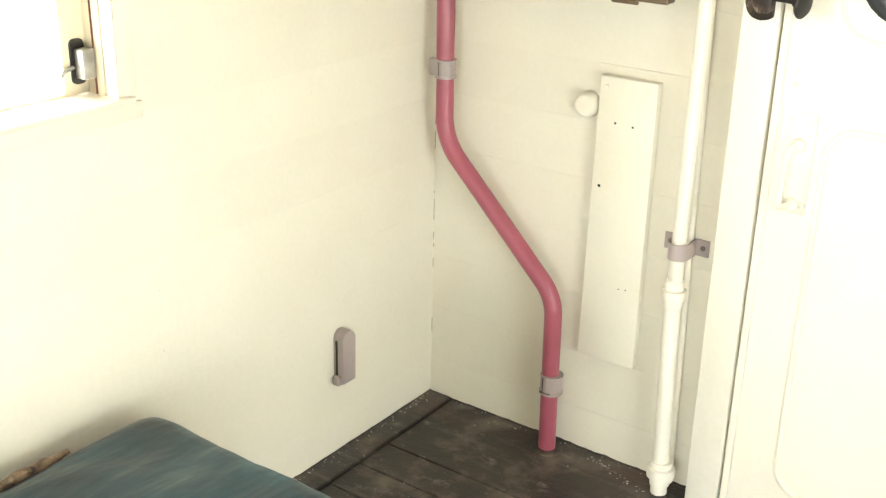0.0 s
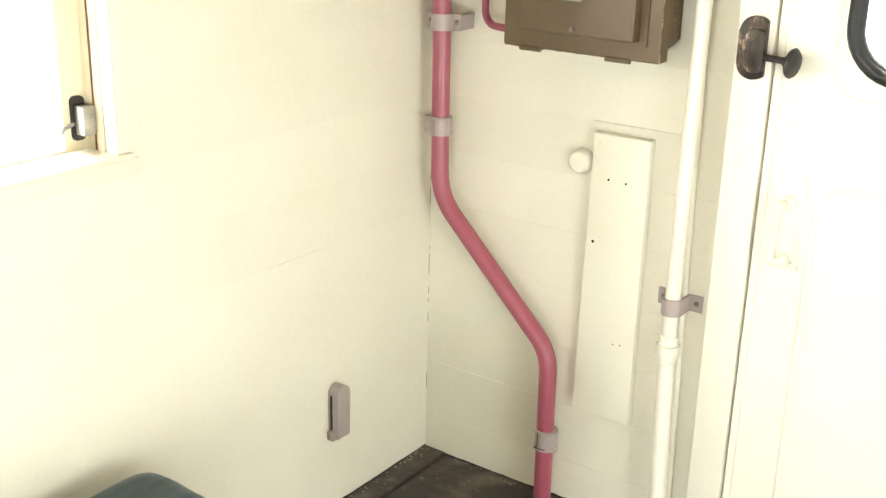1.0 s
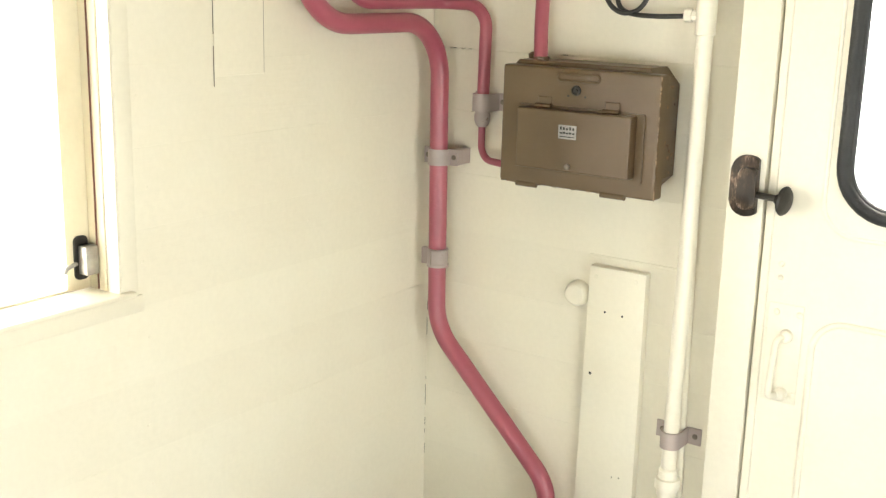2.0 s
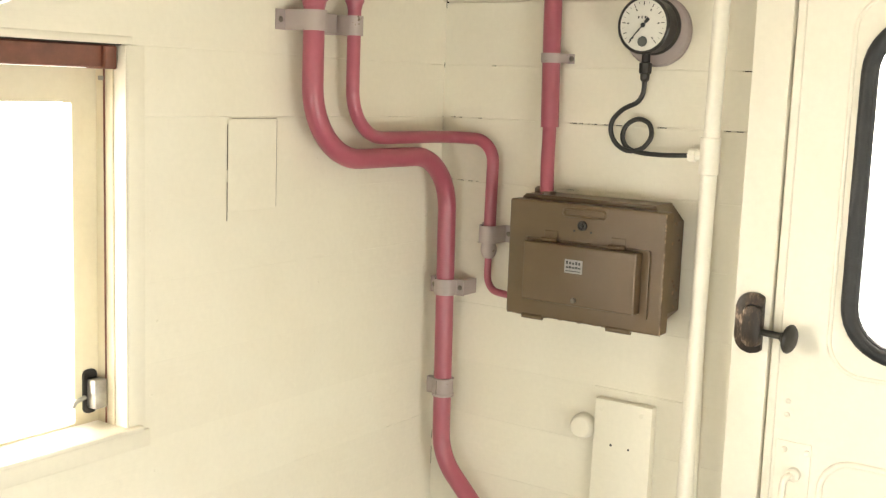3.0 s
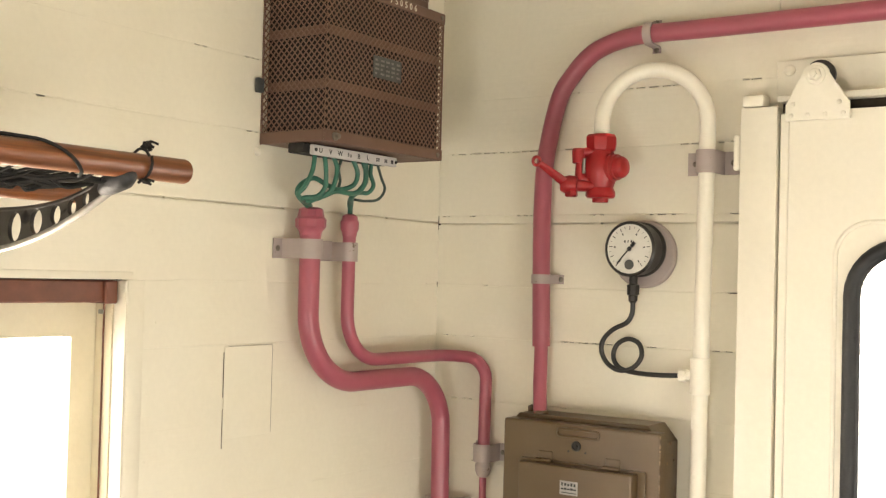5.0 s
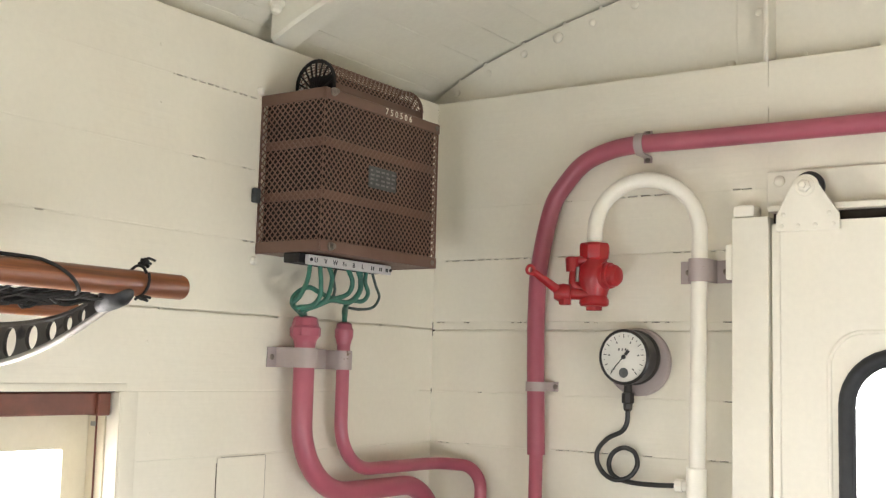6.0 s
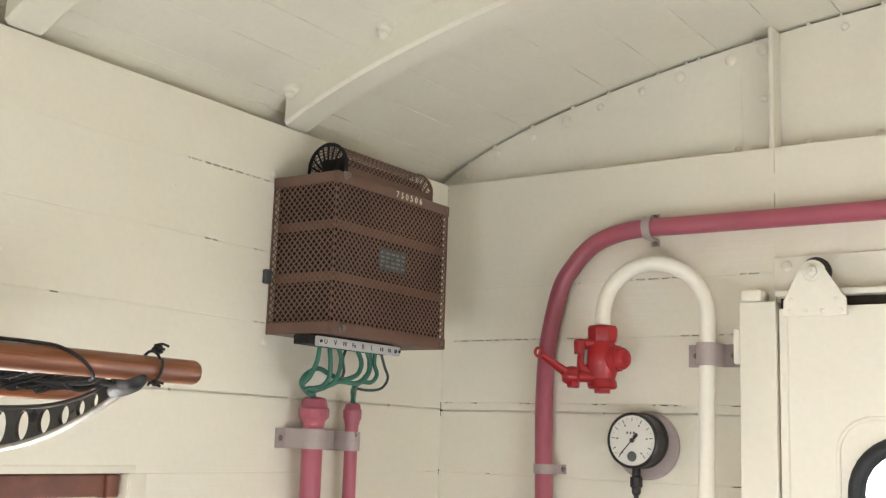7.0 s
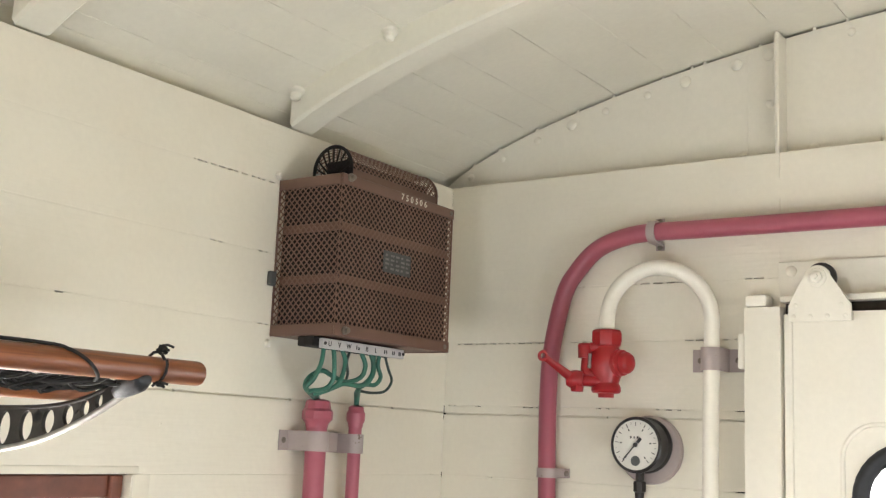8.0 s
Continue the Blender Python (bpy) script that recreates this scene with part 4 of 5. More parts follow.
# red stop valve on the arch
valve = thing("stop_valve", (0.448, -0.104, 1.68), "signal red painted brass stop valve with a lever", "valve")
vx, vy = 0.444, -0.104
part("body", turned([(-0.067, 0.0), (-0.0665, 0.0150), (-0.0590, 0.0155), (-0.0580, 0.0250), (-0.054, 0.0285), (-0.046, 0.0280), (-0.039, 0.0240), (-0.030, 0.0270), (-0.012, 0.0335), (0.004, 0.0350), (0.016, 0.0320), (0.026, 0.0245), (0.032, 0.0235)], (vx, vy, 1.743), (0, 0, 1), 24), VALVE_RED, valve)
part("collar", turned([(0, 0.0235), (0.004, 0.0280), (0.014, 0.0300), (0.028, 0.0300), (0.033, 0.0270), (0.035, 0.0160)], (vx, vy, 1.772), (0, 0, 1), 8), VALVE_RED, valve)
part("side_cap", turned([(0.0, 0.0270), (0.030, 0.0262), (0.031, 0.0245), (0.038, 0.0245), (0.039, 0.0215), (0.048, 0.0205), (0.054, 0.0160), (0.057, 0.008), (0.0575, 0)], (vx, vy, 1.742), (1, -0.12, 0), 20), VALVE_RED, valve)
arm = part("bracket", tube(bent([(vx - 0.008, vy - 0.014, 1.772), (vx - 0.030, vy - 0.022, 1.770), (vx - 0.033, vy - 0.024, 1.722), (vx - 0.008, vy - 0.014, 1.714)], 0.009, 6), 0.0094, 14), VALVE_RED, valve)
part("bracket_head", turned([(-0.014, 0.0120), (0.010, 0.0135), (0.014, 0.011), (0.015, 0)], (vx - 0.034, vy - 0.026, 1.764), (0, 0, 1), 16), VALVE_RED, arm)
part("spring_pin", tube([(vx - 0.020, vy - 0.030, 1.758), (vx - 0.021, vy - 0.030, 1.730)], 0.0034, 10), STEEL, arm, "bare steel pin")
part("neck", turned([(-0.045, 0.0100), (-0.012, 0.0115), (-0.010, 0.0170), (0.004, 0.0185), (0.012, 0.0165), (0.020, 0.0120), (0.022, 0)], (vx - 0.044, vy - 0.036, 1.708), (-0.88, -0.45, 0.05), 14), VALVE_RED, valve)
part("neck_nut", turned([(0, 0.0125), (0.012, 0.0125), (0.014, 0.010)], (vx - 0.042, vy - 0.038, 1.699), (0, 0, -1), 6), VALVE_RED, valve)
tip = Vector((0.368, -0.206, 1.744))
root = Vector((vx - 0.050, vy - 0.046, 1.711))
lev = part("lever", tube([root, root.lerp(tip, 0.3), tip], lambda s: 0.0095 - 0.0030 * s, 10, flat=0.55), VALVE_RED, valve, "red lever with an eye")
eye = bmesh.new()
d = (tip - root).normalized()
n = d.cross(Vector((0.35, -0.9, 0.25))).normalized()
ringp = [tip + d * 0.008 + (d * math.cos(k * math.pi / 8) + n * math.sin(k * math.pi / 8)) * 0.0078 for k in range(17)]
part("eye", tube(ringp, 0.0030, 8, eye), VALVE_RED, lev)
part("split_pin", tube([root + Vector((-0.006, -0.010, 0.010)), root + Vector((-0.022, -0.016, 0.014))], 0.0028, 8), STEEL, lev, "bare steel split pin")

# pressure gauge with its coiled tube
gauge = thing("pressure_gauge", (0.49, -0.03, 1.59), "black rimmed round pressure gauge with a white dial", "gauge")
gc, gax = Vector((0.4905, -0.014, 1.590)), Vector((-0.03, -1, 0.0)).normalized()
part("wooden_pad", turned([(0.0, 0.0660), (0.010, 0.0660), (0.0135, 0.063)], (0.4930, -0.0002, 1.5815), (0, -1, 0), 40), MAUVE, gauge, "mauve painted round mounting pad")
case = part("case", turned([(0.0, 0.0520), (0.006, 0.0535), (0.010, 0.0520), (0.013, 0.0500), (0.040, 0.0495), (0.043, 0.0530), (0.051, 0.0530), (0.0535, 0.0505), (0.0535, 0.0475), (0.050, 0.0470)], gc, gax, 48), BLACK, gauge)
fc = gc + gax * 0.0512
gu = Vector((0, 0, 1)).cross(gax).normalized()
gu = -gu if gu.x < 0 else gu
gv = Vector((0, 0, 1))
part("dial", turned([(0, 0.0472), (0.0004, 0.0472)], fc, gax, 48), DIAL, gauge, "white gauge dial")
marks = bmesh.new()


def dial_bar(r0, r1, deg, w, bm):
    a = radians(deg)
    rad, tan = gu * math.sin(a) + gv * math.cos(a), gu * math.cos(a) - gv * math.sin(a)
    c = fc + gax * 0.0012
    vs = [bm.verts.new(c + rad * r + tan * s + gax * h) for h in (0, 0.0004) for r, s in ((r0, -w), (r1, -w), (r1, w), (r0, w))]
    for f in ((0, 1, 2, 3), (7, 6, 5, 4), (0, 4, 5, 1), (1, 5, 6, 2), (2, 6, 7, 3), (3, 7, 4, 0)):
        bm.faces.new([vs[i] for i in f])


for k in range(11):
    dial_bar(0.036, 0.043, -140 + 28 * k, 0.0007, marks)
    if k < 10:
        dial_bar(0.0395, 0.043, -126 + 28 * k, 0.0003, marks)
for k in range(0, 11, 2):
    dial_bar(0.029, 0.033, -140 + 28 * k, 0.0012, marks)
for dx, w in ((-0.010, 0.0016), (-0.003, 0.0012), (0.004, 0.0016)):
    c = fc + gax * 0.0012 + gu * dx + gv * 0.014
    vs = [marks.verts.new(c + gu * sx * w + gv * sz * 0.0022) for sx, sz in ((-1, -1), (1, -1), (1, 1), (-1, 1))]
    marks.faces.new(vs)
part("dial_marks", marks, INK, gauge, "black scale marks")
part("maker_disc", turned([(0, 0.0095), (0.0010, 0.0095)], fc + gax * 0.0006 - gv * 0.030, gax, 24), PLATE_GREY, gauge)
needle = bmesh.new()
dial_bar(-0.012, 0.038, 222, 0.0011, needle)
dial_bar(-0.017, -0.006, 222, 0.0032, needle)
for v in needle.verts:
    v.co += gax * 0.0014
turned([(0, 0.0045), (0.002, 0.0042), (0.003, 0)], fc + gax * 0.0014, gax, 16, needle)
part("needle", needle, INK, gauge, "black needle at rest")
stem = turned([(0.0, 0.0085), (0.018, 0.0085), (0.020, 0.0125), (0.038, 0.0125), (0.040, 0.0095), (0.050, 0.0090), (0.054, 0.0060)], (0.4865, -0.040, 1.541), (0, 0, -1), 8)
part("stem", stem, DARK_IRON, gauge, "dark brass stem nut")
coil = [(0.4865, -0.040, 1.490), (0.4850, -0.040, 1.466), (0.474, -0.040, 1.448), (0.446, -0.040, 1.434), (0.424, -0.038, 1.412), (0.421, -0.036, 1.388), (0.434, -0.034, 1.366), (0.458, -0.032, 1.355),
        (0.484, -0.026, 1.362), (0.4985, -0.022, 1.384), (0.492, -0.020, 1.408), (0.468, -0.019, 1.416), (0.446, -0.020, 1.404), (0.439, -0.022, 1.382), (0.450, -0.024, 1.362), (0.478, -0.028, 1.3535), (0.530, -0.038, 1.352), (0.600, -0.046, 1.3555)]
part("coiled_tube", tube(flow(coil, 7), 0.0047, 10), HOSE, gauge, "black coiled capillary tube")

# ---------------------------------------------------------------- the two boxes
sw = thing("switch_box", (0.41, -0.05, 1.02), "olive-brown painted steel switch box", "switch box")
oct_ = [(0.262, 1.031), (0.542, 1.031), (0.5670, 1.056), (0.5670, 1.228), (0.540, 1.260), (0.262, 1.260), (0.251, 1.248), (0.251, 1.046)]
part("body", slab(oct_, (0, -0.0006, 0), (1, 0, 0), (0, 0, 1), 0.078, bevel=0.002), BROWN, sw, smooth=0)
part("cover", slab(round_rect(0.2465, 0.5790, 1.0225, 1.2515, 0.005, 4), (0, -0.0790, 0), (1, 0, 0), (0, 0, 1), 0.031, bevel=0.004), BROWN, sw, smooth=0)
flap = part("flap", slab(round_rect(0.2965, 0.536, 1.0595, 1.1745, 0.003, 3), (0, -0.1102, 0), (1, 0, 0), (0, 0, 1), 0.026, bevel=0.003), BROWN, sw, smooth=0)
part("flap_frame", ring_plate(round_rect(0.286, 0.553, 1.050, 1.179, 0.004), round_rect(0.2975, 0.5375, 1.0585, 1.1750, 0.003), (0, -0.1101, 0), (1, 0, 0), (0, 0, 1), 0.004), BROWN, sw)
for x in (0.343, 0.486):
    hinge = part("hinge", box(x - 0.015, x + 0.015, -0.1125, -0.1102, 1.1795, 1.196, 0.001), BROWN, sw)
    part("hinge_pin", tube([(x - 0.017, -0.118, 1.1785), (x + 0.017, -0.118, 1.1785)], 0.0042, 10), BROWN, hinge)
lab = part("label", box(0.389, 0.427, -0.1370, -0.1363, 1.1225, 1.1485), LABEL_GREY, flap, "small pale metal label with unreadable print")
bars = bmesh.new()
for k in range(5):
    box(0.3925 + 0.0066 * k, 0.3962 + 0.0066 * k, -0.1376, -0.1371, 1.1395, 1.1455 - 0.001 * (k % 3), bm=bars)
    box(0.3920 + 0.0066 * k, 0.3972 + 0.0066 * k, -0.1376, -0.1371, 1.1320, 1.1350 + 0.001 * (k % 2), bm=bars)
box(0.3925, 0.4235, -0.1376, -0.1371, 1.1260, 1.1275, bm=bars)
part("print", bars, INK, lab)
part("flap_screw", turned([(0, 0.0052), (0.005, 0.0050), (0.006, 0.003)], (0.412, -0.1362, 1.071), (0, -1, 0), 12), BOLT, flap)
slot = [(x, z) for x, z in round_rect(0.368, 0.456, 1.2285, 1.2425, 0.0068, 6)]
part("grip_slot", tube([(x, -0.1105, z) for x, z in slot] + [(slot[0][0], -0.1105, slot[0][1])], 0.0025, 8), BROWN, sw)
part("lock", turned([(0, 0.0100), (0.003, 0.0095), (0.004, 0.0070), (0.002, 0.0064), (0.0015, 0.0036), (0.004, 0.0030), (0.0045, 0)], (0.4085, -0.1101, 1.2115), (0, -1, 0), 20), BLACK, sw, "dark round lock")
for x in (0.392, 0.428):
    part("screw_hole", turned([(0, 0.0022), (0.0006, 0.0022)], (x, -0.1101, 1.2005), (0, -1, 0), 10), INK, sw)
for x0, x1 in ((0.285, 0.330), (0.470, 0.520)):
    part("cover_hinge", tube([(x0, -0.108, 1.0215), (x1, -0.108, 1.0215)], 0.0055, 10), BROWN, sw)
part("top_lug", turned([(0, 0.012), (0.010, 0.012), (0.014, 0.006)], (0.268, -0.030, 1.2585), (0, 0, 1), 12), BROWN, sw)
part("entry_nut", turned([(0, 0.0165), (0.006, 0.0165), (0.008, 0.0145)], (0.300, -0.056, 1.2585), (0, 0, 1), 8), BROWN, sw)

# chipped and scuffed paint along the edges of the box
rnd = random.Random(17)
flakes = bmesh.new()
for k in range(90):
    e = rnd.choice((0, 0, 1, 2, 3))
    t, l, w = rnd.random(), rnd.uniform(0.0008, 0.0040), rnd.uniform(0.0005, 0.0014)
    if e == 0:
        c, d = (0.5785, -0.1085, 1.026 + 0.22 * t ** 1.5), (w, w, l)
    elif e == 1:
        c, d = (0.25 + 0.325 * t, -0.1090, 1.0235), (l, w, w)
    elif e == 2:
        c, d = (0.5672, -0.010 - 0.062 * t, 1.05 + 0.18 * rnd.random()), (w * 0.5, l, l * 0.8)
    else:
        c, d = (0.27 + 0.26 * t, -0.070, 1.2590), (l * 1.5, w, w)
    box(c[0] - d[0], c[0] + d[0], c[1] - d[1], c[1] + d[1], c[2] - d[2], c[2] + d[2], bm=flakes)
part("chipped_edge", flakes, SCUFF, sw, "chipped pale undercoat along the edges", kind="stuff", smooth=0)

# perforated terminal box under the roof
tb = thing("perforated_terminal_box", (0.07, -0.39, 1.755), "red-brown expanded metal terminal box with a rounded top vent", "terminal box")
X1, Y0, Y1, Z0, Z1 = 0.152, -0.568, -0.219, 1.755, 2.044
# Near-black filler: the shade behind the mesh is put into its colour.
part("inner_shade_block", box(0.002, X1 - 0.009, Y0 + 0.014, Y1 - 0.0035, Z0 + 0.008, Z1 - 0.010), CASE_SHADE_BLACK, tb, "near-black block standing for the shade inside")


def lattice(width, height, place, px=0.0128, pz=0.0132, w=0.00090, d=0.0014, bm=None):
    """Diamond mesh on a width x height field; place maps (s, t, depth) to the world."""
    bm = bm or bmesh.new()
    slope = pz / px
    reach = height / slope
    for sgn in (1, -1):
        k = -int(reach / px) - 2
        while k * px < width + reach:
            s0 = k * px
            pts = []
            for t in (0.0, height):
                pts.append((s0 + t / slope if sgn > 0 else s0 + (height - t) / slope, t))
            (sa, ta), (sb, tb_) = pts
            k += 1
            u0, u1 = 0.0, 1.0
            ds = sb - sa
            if ds == 0:
                continue
            lo, hi = sorted(((0 - sa) / ds, (width - sa) / ds))
            u0, u1 = max(u0, lo), min(u1, hi)
            if u1 - u0 < 0.01:
                continue
            a, b = (sa + ds * u0, ta + (tb_ - ta) * u0), (sa + ds * u1, ta + (tb_ - ta) * u1)
            ln = math.hypot(b[0] - a[0], b[1] - a[1])
            nx, nt_ = -(b[1] - a[1]) / ln * w, (b[0] - a[0]) / ln * w
            n = max(1, int(ln / 0.02))
            prev = None
            for i in range(n + 1):
                f = i / n
                s, t = a[0] + (b[0] - a[0]) * f, a[1] + (b[1] - a[1]) * f
                off = 0.0006 * sgn
                row = [bm.verts.new(place(s + nx * q, t + nt_ * q, off + e)) for q, e in ((-1, 0), (1, 0), (1, d), (-1, d))]
                if prev:
                    for j in range(4):
                        bm.faces.new((prev[j], prev[(j + 1) % 4], row[(j + 1) % 4], row[j]))
                prev = row
    return bm


H = Z1 - Z0
part("front_mesh", lattice(Y1 - Y0, H, lambda s, t, d: Vector((X1 - 0.003 + d, Y0 + s, Z0 + t))), MESH, tb, "diamond expanded metal front", kind="stuff", smooth=0)
part("side_mesh", lattice(X1 - 0.002, H, lambda s, t, d: Vector((s, Y0 + 0.003 - d, Z0 + t))), MESH, tb, "diamond expanded metal side", kind="stuff", smooth=0)
part("side_mesh", lattice(X1 - 0.002, H, lambda s, t, d: Vector((s, Y1 - 0.003 + d, Z0 + t))), MESH, tb, kind="stuff", smooth=0)
part("top_mesh", lattice(X1 - 0.002, Y1 - Y0, lambda s, t, d: Vector((s, Y0 + t, Z1 - 0.004 + d))), MESH, tb, kind="stuff", smooth=0)
for z, h in ((Z0, 0.021), (Z1 - 0.020, 0.020)):
    part("front_rim", box(X1 - 0.002, X1 + 0.0022, Y0 - 0.002, Y1 + 0.002, z, z + h, 0.0012), RUST, tb)
    part("side_rim", box(0.001, X1 - 0.0022, Y0 - 0.0022, Y0 + 0.002, z, z + h, 0.0012), RUST, tb)
    part("side_rim", box(0.001, X1 - 0.0022, Y1 - 0.002, Y1 + 0.0022, z, z + h, 0.0012), RUST, tb)
for z in (1.951, 1.857):
    part("inner_band", box(X1 - 0.0088, X1 - 0.0055, Y0 + 0.012, Y1 - 0.004, z - 0.008, z + 0.008, 0.001), RUST, tb)
    part("inner_band", box(0.006, X1 - 0.0090, Y0 + 0.0100, Y0 + 0.0135, z - 0.008, z + 0.008, 0.001), RUST, tb)
part("base_plate", box(0.001, X1 - 0.003, Y0 + 0.003, Y1 - 0.003, Z0 + 0.001, Z0 + 0.004), RUST, tb)
for y in (Y1 - 0.0012,):
    part("corner_bar", box(X1 - 0.0022, X1 + 0.0008, y - 0.0018, y + 0.0018, Z0 + 0.0215, Z1 - 0.0205, 0.0006), RUST, tb)
    part("wall_bar", box(0.001, 0.006, y - 0.0018, y + 0.0018, Z0 + 0.0215, Z1 - 0.0205, 0.0006), RUST, tb)
part("wall_bar", box(0.001, 0.005, Y0 - 0.0012, Y0 + 0.0016, Z0 + 0.0215, Z1 - 0.0205, 0.0006), RUST, tb)
# half-round vent on the top
VY0, VY1, VR, VXC, VZ = -0.504, -0.226, 0.045, 0.072, Z1 + 0.027
part("vent_mesh", lattice(math.pi * VR, VY1 - VY0, lambda s, t, d: Vector((VXC + (VR + d) * math.cos(s / VR), VY0 + t, VZ + (VR + d) * math.sin(s / VR))), 0.0120, 0.0125), MESH, tb, "rounded expanded metal vent", kind="stuff", smooth=0)
part("vent_skirt", box(VXC + VR - 0.002, VXC + VR + 0.001, VY0, VY1, Z1 - 0.002, VZ, 0.0006), RUST, tb)
# Near-black core that paints in the shade inside the vent.
part("vent_shade_core", box(VXC - 0.026, VXC + 0.026, VY0 + 0.014, VY1 - 0.014, Z1 - 0.001, VZ + 0.020), CASE_SHADE_BLACK, tb)
for y in (VY0, VY1 - 0.004):
    endcap = bmesh.new()
    arc = [(VXC + VR * math.cos(radians(a)), y, VZ + VR * math.sin(radians(a))) for a in range(0, 181, 12)]
    tube(arc, 0.0035, 6, endcap)
    for a in range(10, 180, 20):
        c, s = math.cos(radians(a)), math.sin(radians(a))
        tube([(VXC + 0.010 * c, y, VZ - 0.014 + 0.012 * s), (VXC + VR * c, y, VZ + VR * s)], 0.0019, 5, endcap)
    tube([(VXC - VR, y, Z1), (VXC - VR, y, VZ)], 0.003, 6, endcap)
    tube([(VXC + VR, y, Z1), (VXC + VR, y, VZ)], 0.003, 6, endcap)
    # Near end takes the near-black of the shaded inside; far end stays red-brown.
    part("vent_end", endcap, RUST if y > VY0 else CASE_SHADE_BLACK, tb, "slotted vent end")
for y, z in ((Y0 + 0.018, Z1 - 0.006), (Y1 - 0.010, Z1 - 0.009), (Y0 + 0.024, Z0 + 0.010), (Y1 - 0.014, Z0 + 0.010)):
    part("corner_screw", turned([(0, 0.0080), (0.003, 0.0080), (0.004, 0.0055), (0.010, 0.0050), (0.011, 0)] if y < -0.4 else [(0, 0.0050), (0.002, 0.0046), (0.003, 0)], (X1 + 0.0022, y, z), (1, 0, 0), 10), BOLT, tb)
for z in (2.052, 1.742):
    part("wall_bolt", turned([(0, 0.008), (0.003, 0.0075), (0.007, 0.005), (0.008, 0)], (0.0005, Y0 - 0.006, z), (1, 0, 0), 10), CREAM_IRON, tb)
part("side_clip", box(0.002, 0.012, Y0 - 0.020, Y0 - 0.003, 1.846, 1.872, 0.002), PLATE_GREY, tb)
part("serial_number", lettering("750506", 0.0172, (X1 + 0.0026, -0.356, Z1 - 0.0095), (0, 1, 0), (0, 0, 1), space=1.75), LETTER, tb, "stencilled cream number 750506", smooth=0)
pl = part("nameplate", box(X1 + 0.0012, X1 + 0.0030, -0.443, -0.358, 1.885, 1.925, 0.0006), PLATE_GREY, tb, "dark grey nameplate with unreadable print")
bars = bmesh.new()
for k, z in enumerate((1.917, 1.909, 1.901, 1.893)):
    for j in range(5):
        y = -0.438 + 0.016 * j
        box(X1 + 0.0031, X1 + 0.0035, y, y + (0.011 if (j + k) % 3 else 0.006), z - 0.0018, z + 0.0018, bm=bars)
part("print", bars, PLATE_MARK, pl)
# terminal strip under the box
ts = part("terminal_strip", box(0.108, 0.118, -0.5565, -0.316, 1.7345, 1.7520, 0.0012), STRIP, tb, "white lettered terminal strip")
part("strip_block", box(0.070, 0.1070, -0.571, -0.318, 1.737, 1.7545, 0.002), CASE_SHADE_BLACK, ts)
for k, ch in enumerate(("U", "V", "W", "Fu", "B", "L")):
    part("letter", lettering(ch, 0.0128 if len(ch) == 1 else 0.0112, (0.1182, -0.538 + 0.0265 * k, 1.7425), (0, 1, 0), (0, 0, 1)), INK, ts, smooth=0)
for y in (-0.380, -0.374, -0.355, -0.350, -0.335, -0.331):
    part("worn_mark", box(0.1182, 0.1186, y, y + 0.003, 1.739, 1.746), INK, ts, smooth=0)
for y in (-0.551, -0.320):
    part("strip_screw", turned([(0, 0.0032), (0.002, 0.003), (0.0025, 0)], (0.118, y, 1.743), (1, 0, 0), 8), INK, ts)

# cables between the strip and the two conduits
G1, G2 = (0.050, -0.481, 1.640), (0.044, -0.362, 1.640)


def cable(points, r, dark=False, note=""):
    ob = part("cable", tube(flow(points, 8), r, 10), WIRE_DARK if dark else WIRE)
    return tagged(ob, note or ("thin dark green cable under the terminal strip" if dark else "green sheathed cable under the terminal strip"), "cable", "terminal cables")


def down(y, x=0.102):
    return (x, y, 1.740), (x, y, 1.736)


cable([*down(-0.535), (0.104, -0.542, 1.709), (0.100, -0.555, 1.680), (0.088, -0.560, 1.664), (0.060, -0.505, 1.655), G1], 0.0042)
cable([*down(-0.508), (0.105, -0.507, 1.710), (0.103, -0.506, 1.682), (0.094, -0.516, 1.665), (0.086, -0.545, 1.659), (0.056, -0.498, 1.652), G1], 0.0042)
cable([*down(-0.483), (0.106, -0.478, 1.715), (0.104, -0.487, 1.681), (0.092, -0.503, 1.664), (0.080, -0.525, 1.656), (0.052, -0.490, 1.650), G1], 0.0042)
cable([*down(-0.457, 0.098), (0.098, -0.464, 1.717), (0.096, -0.457, 1.695), (0.090, -0.462, 1.679), (0.084, -0.492, 1.667)], 0.0026, True)
cable([*down(-0.427), (0.102, -0.414, 1.714), (0.098, -0.421, 1.692), (0.094, -0.458, 1.681), (0.092, -0.494, 1.689), (0.086, -0.518, 1.697), (0.082, -0.546, 1.684), (0.080, -0.553, 1.666), (0.056, -0.500, 1.650), G1], 0.0044,
      note="green sheathed cable looped above the gland")
cable([*down(-0.399), (0.104, -0.391, 1.714), (0.102, -0.400, 1.687), (0.100, -0.427, 1.676), (0.098, -0.468, 1.677), (0.090, -0.487, 1.669), (0.074, -0.512, 1.656), (0.050, -0.484, 1.650), G1], 0.0044)
cable([*down(-0.387, 0.098), (0.099, -0.386, 1.703), (0.096, -0.400, 1.684), (0.084, -0.406, 1.674), (0.060, -0.380, 1.662), (0.045, -0.363, 1.650), G2], 0.0050)
cable([*down(-0.374), (0.103, -0.377, 1.716), (0.102, -0.366, 1.696), (0.098, -0.377, 1.681), (0.086, -0.392, 1.680), (0.064, -0.388, 1.668), (0.046, -0.366, 1.652), G2], 0.0040)
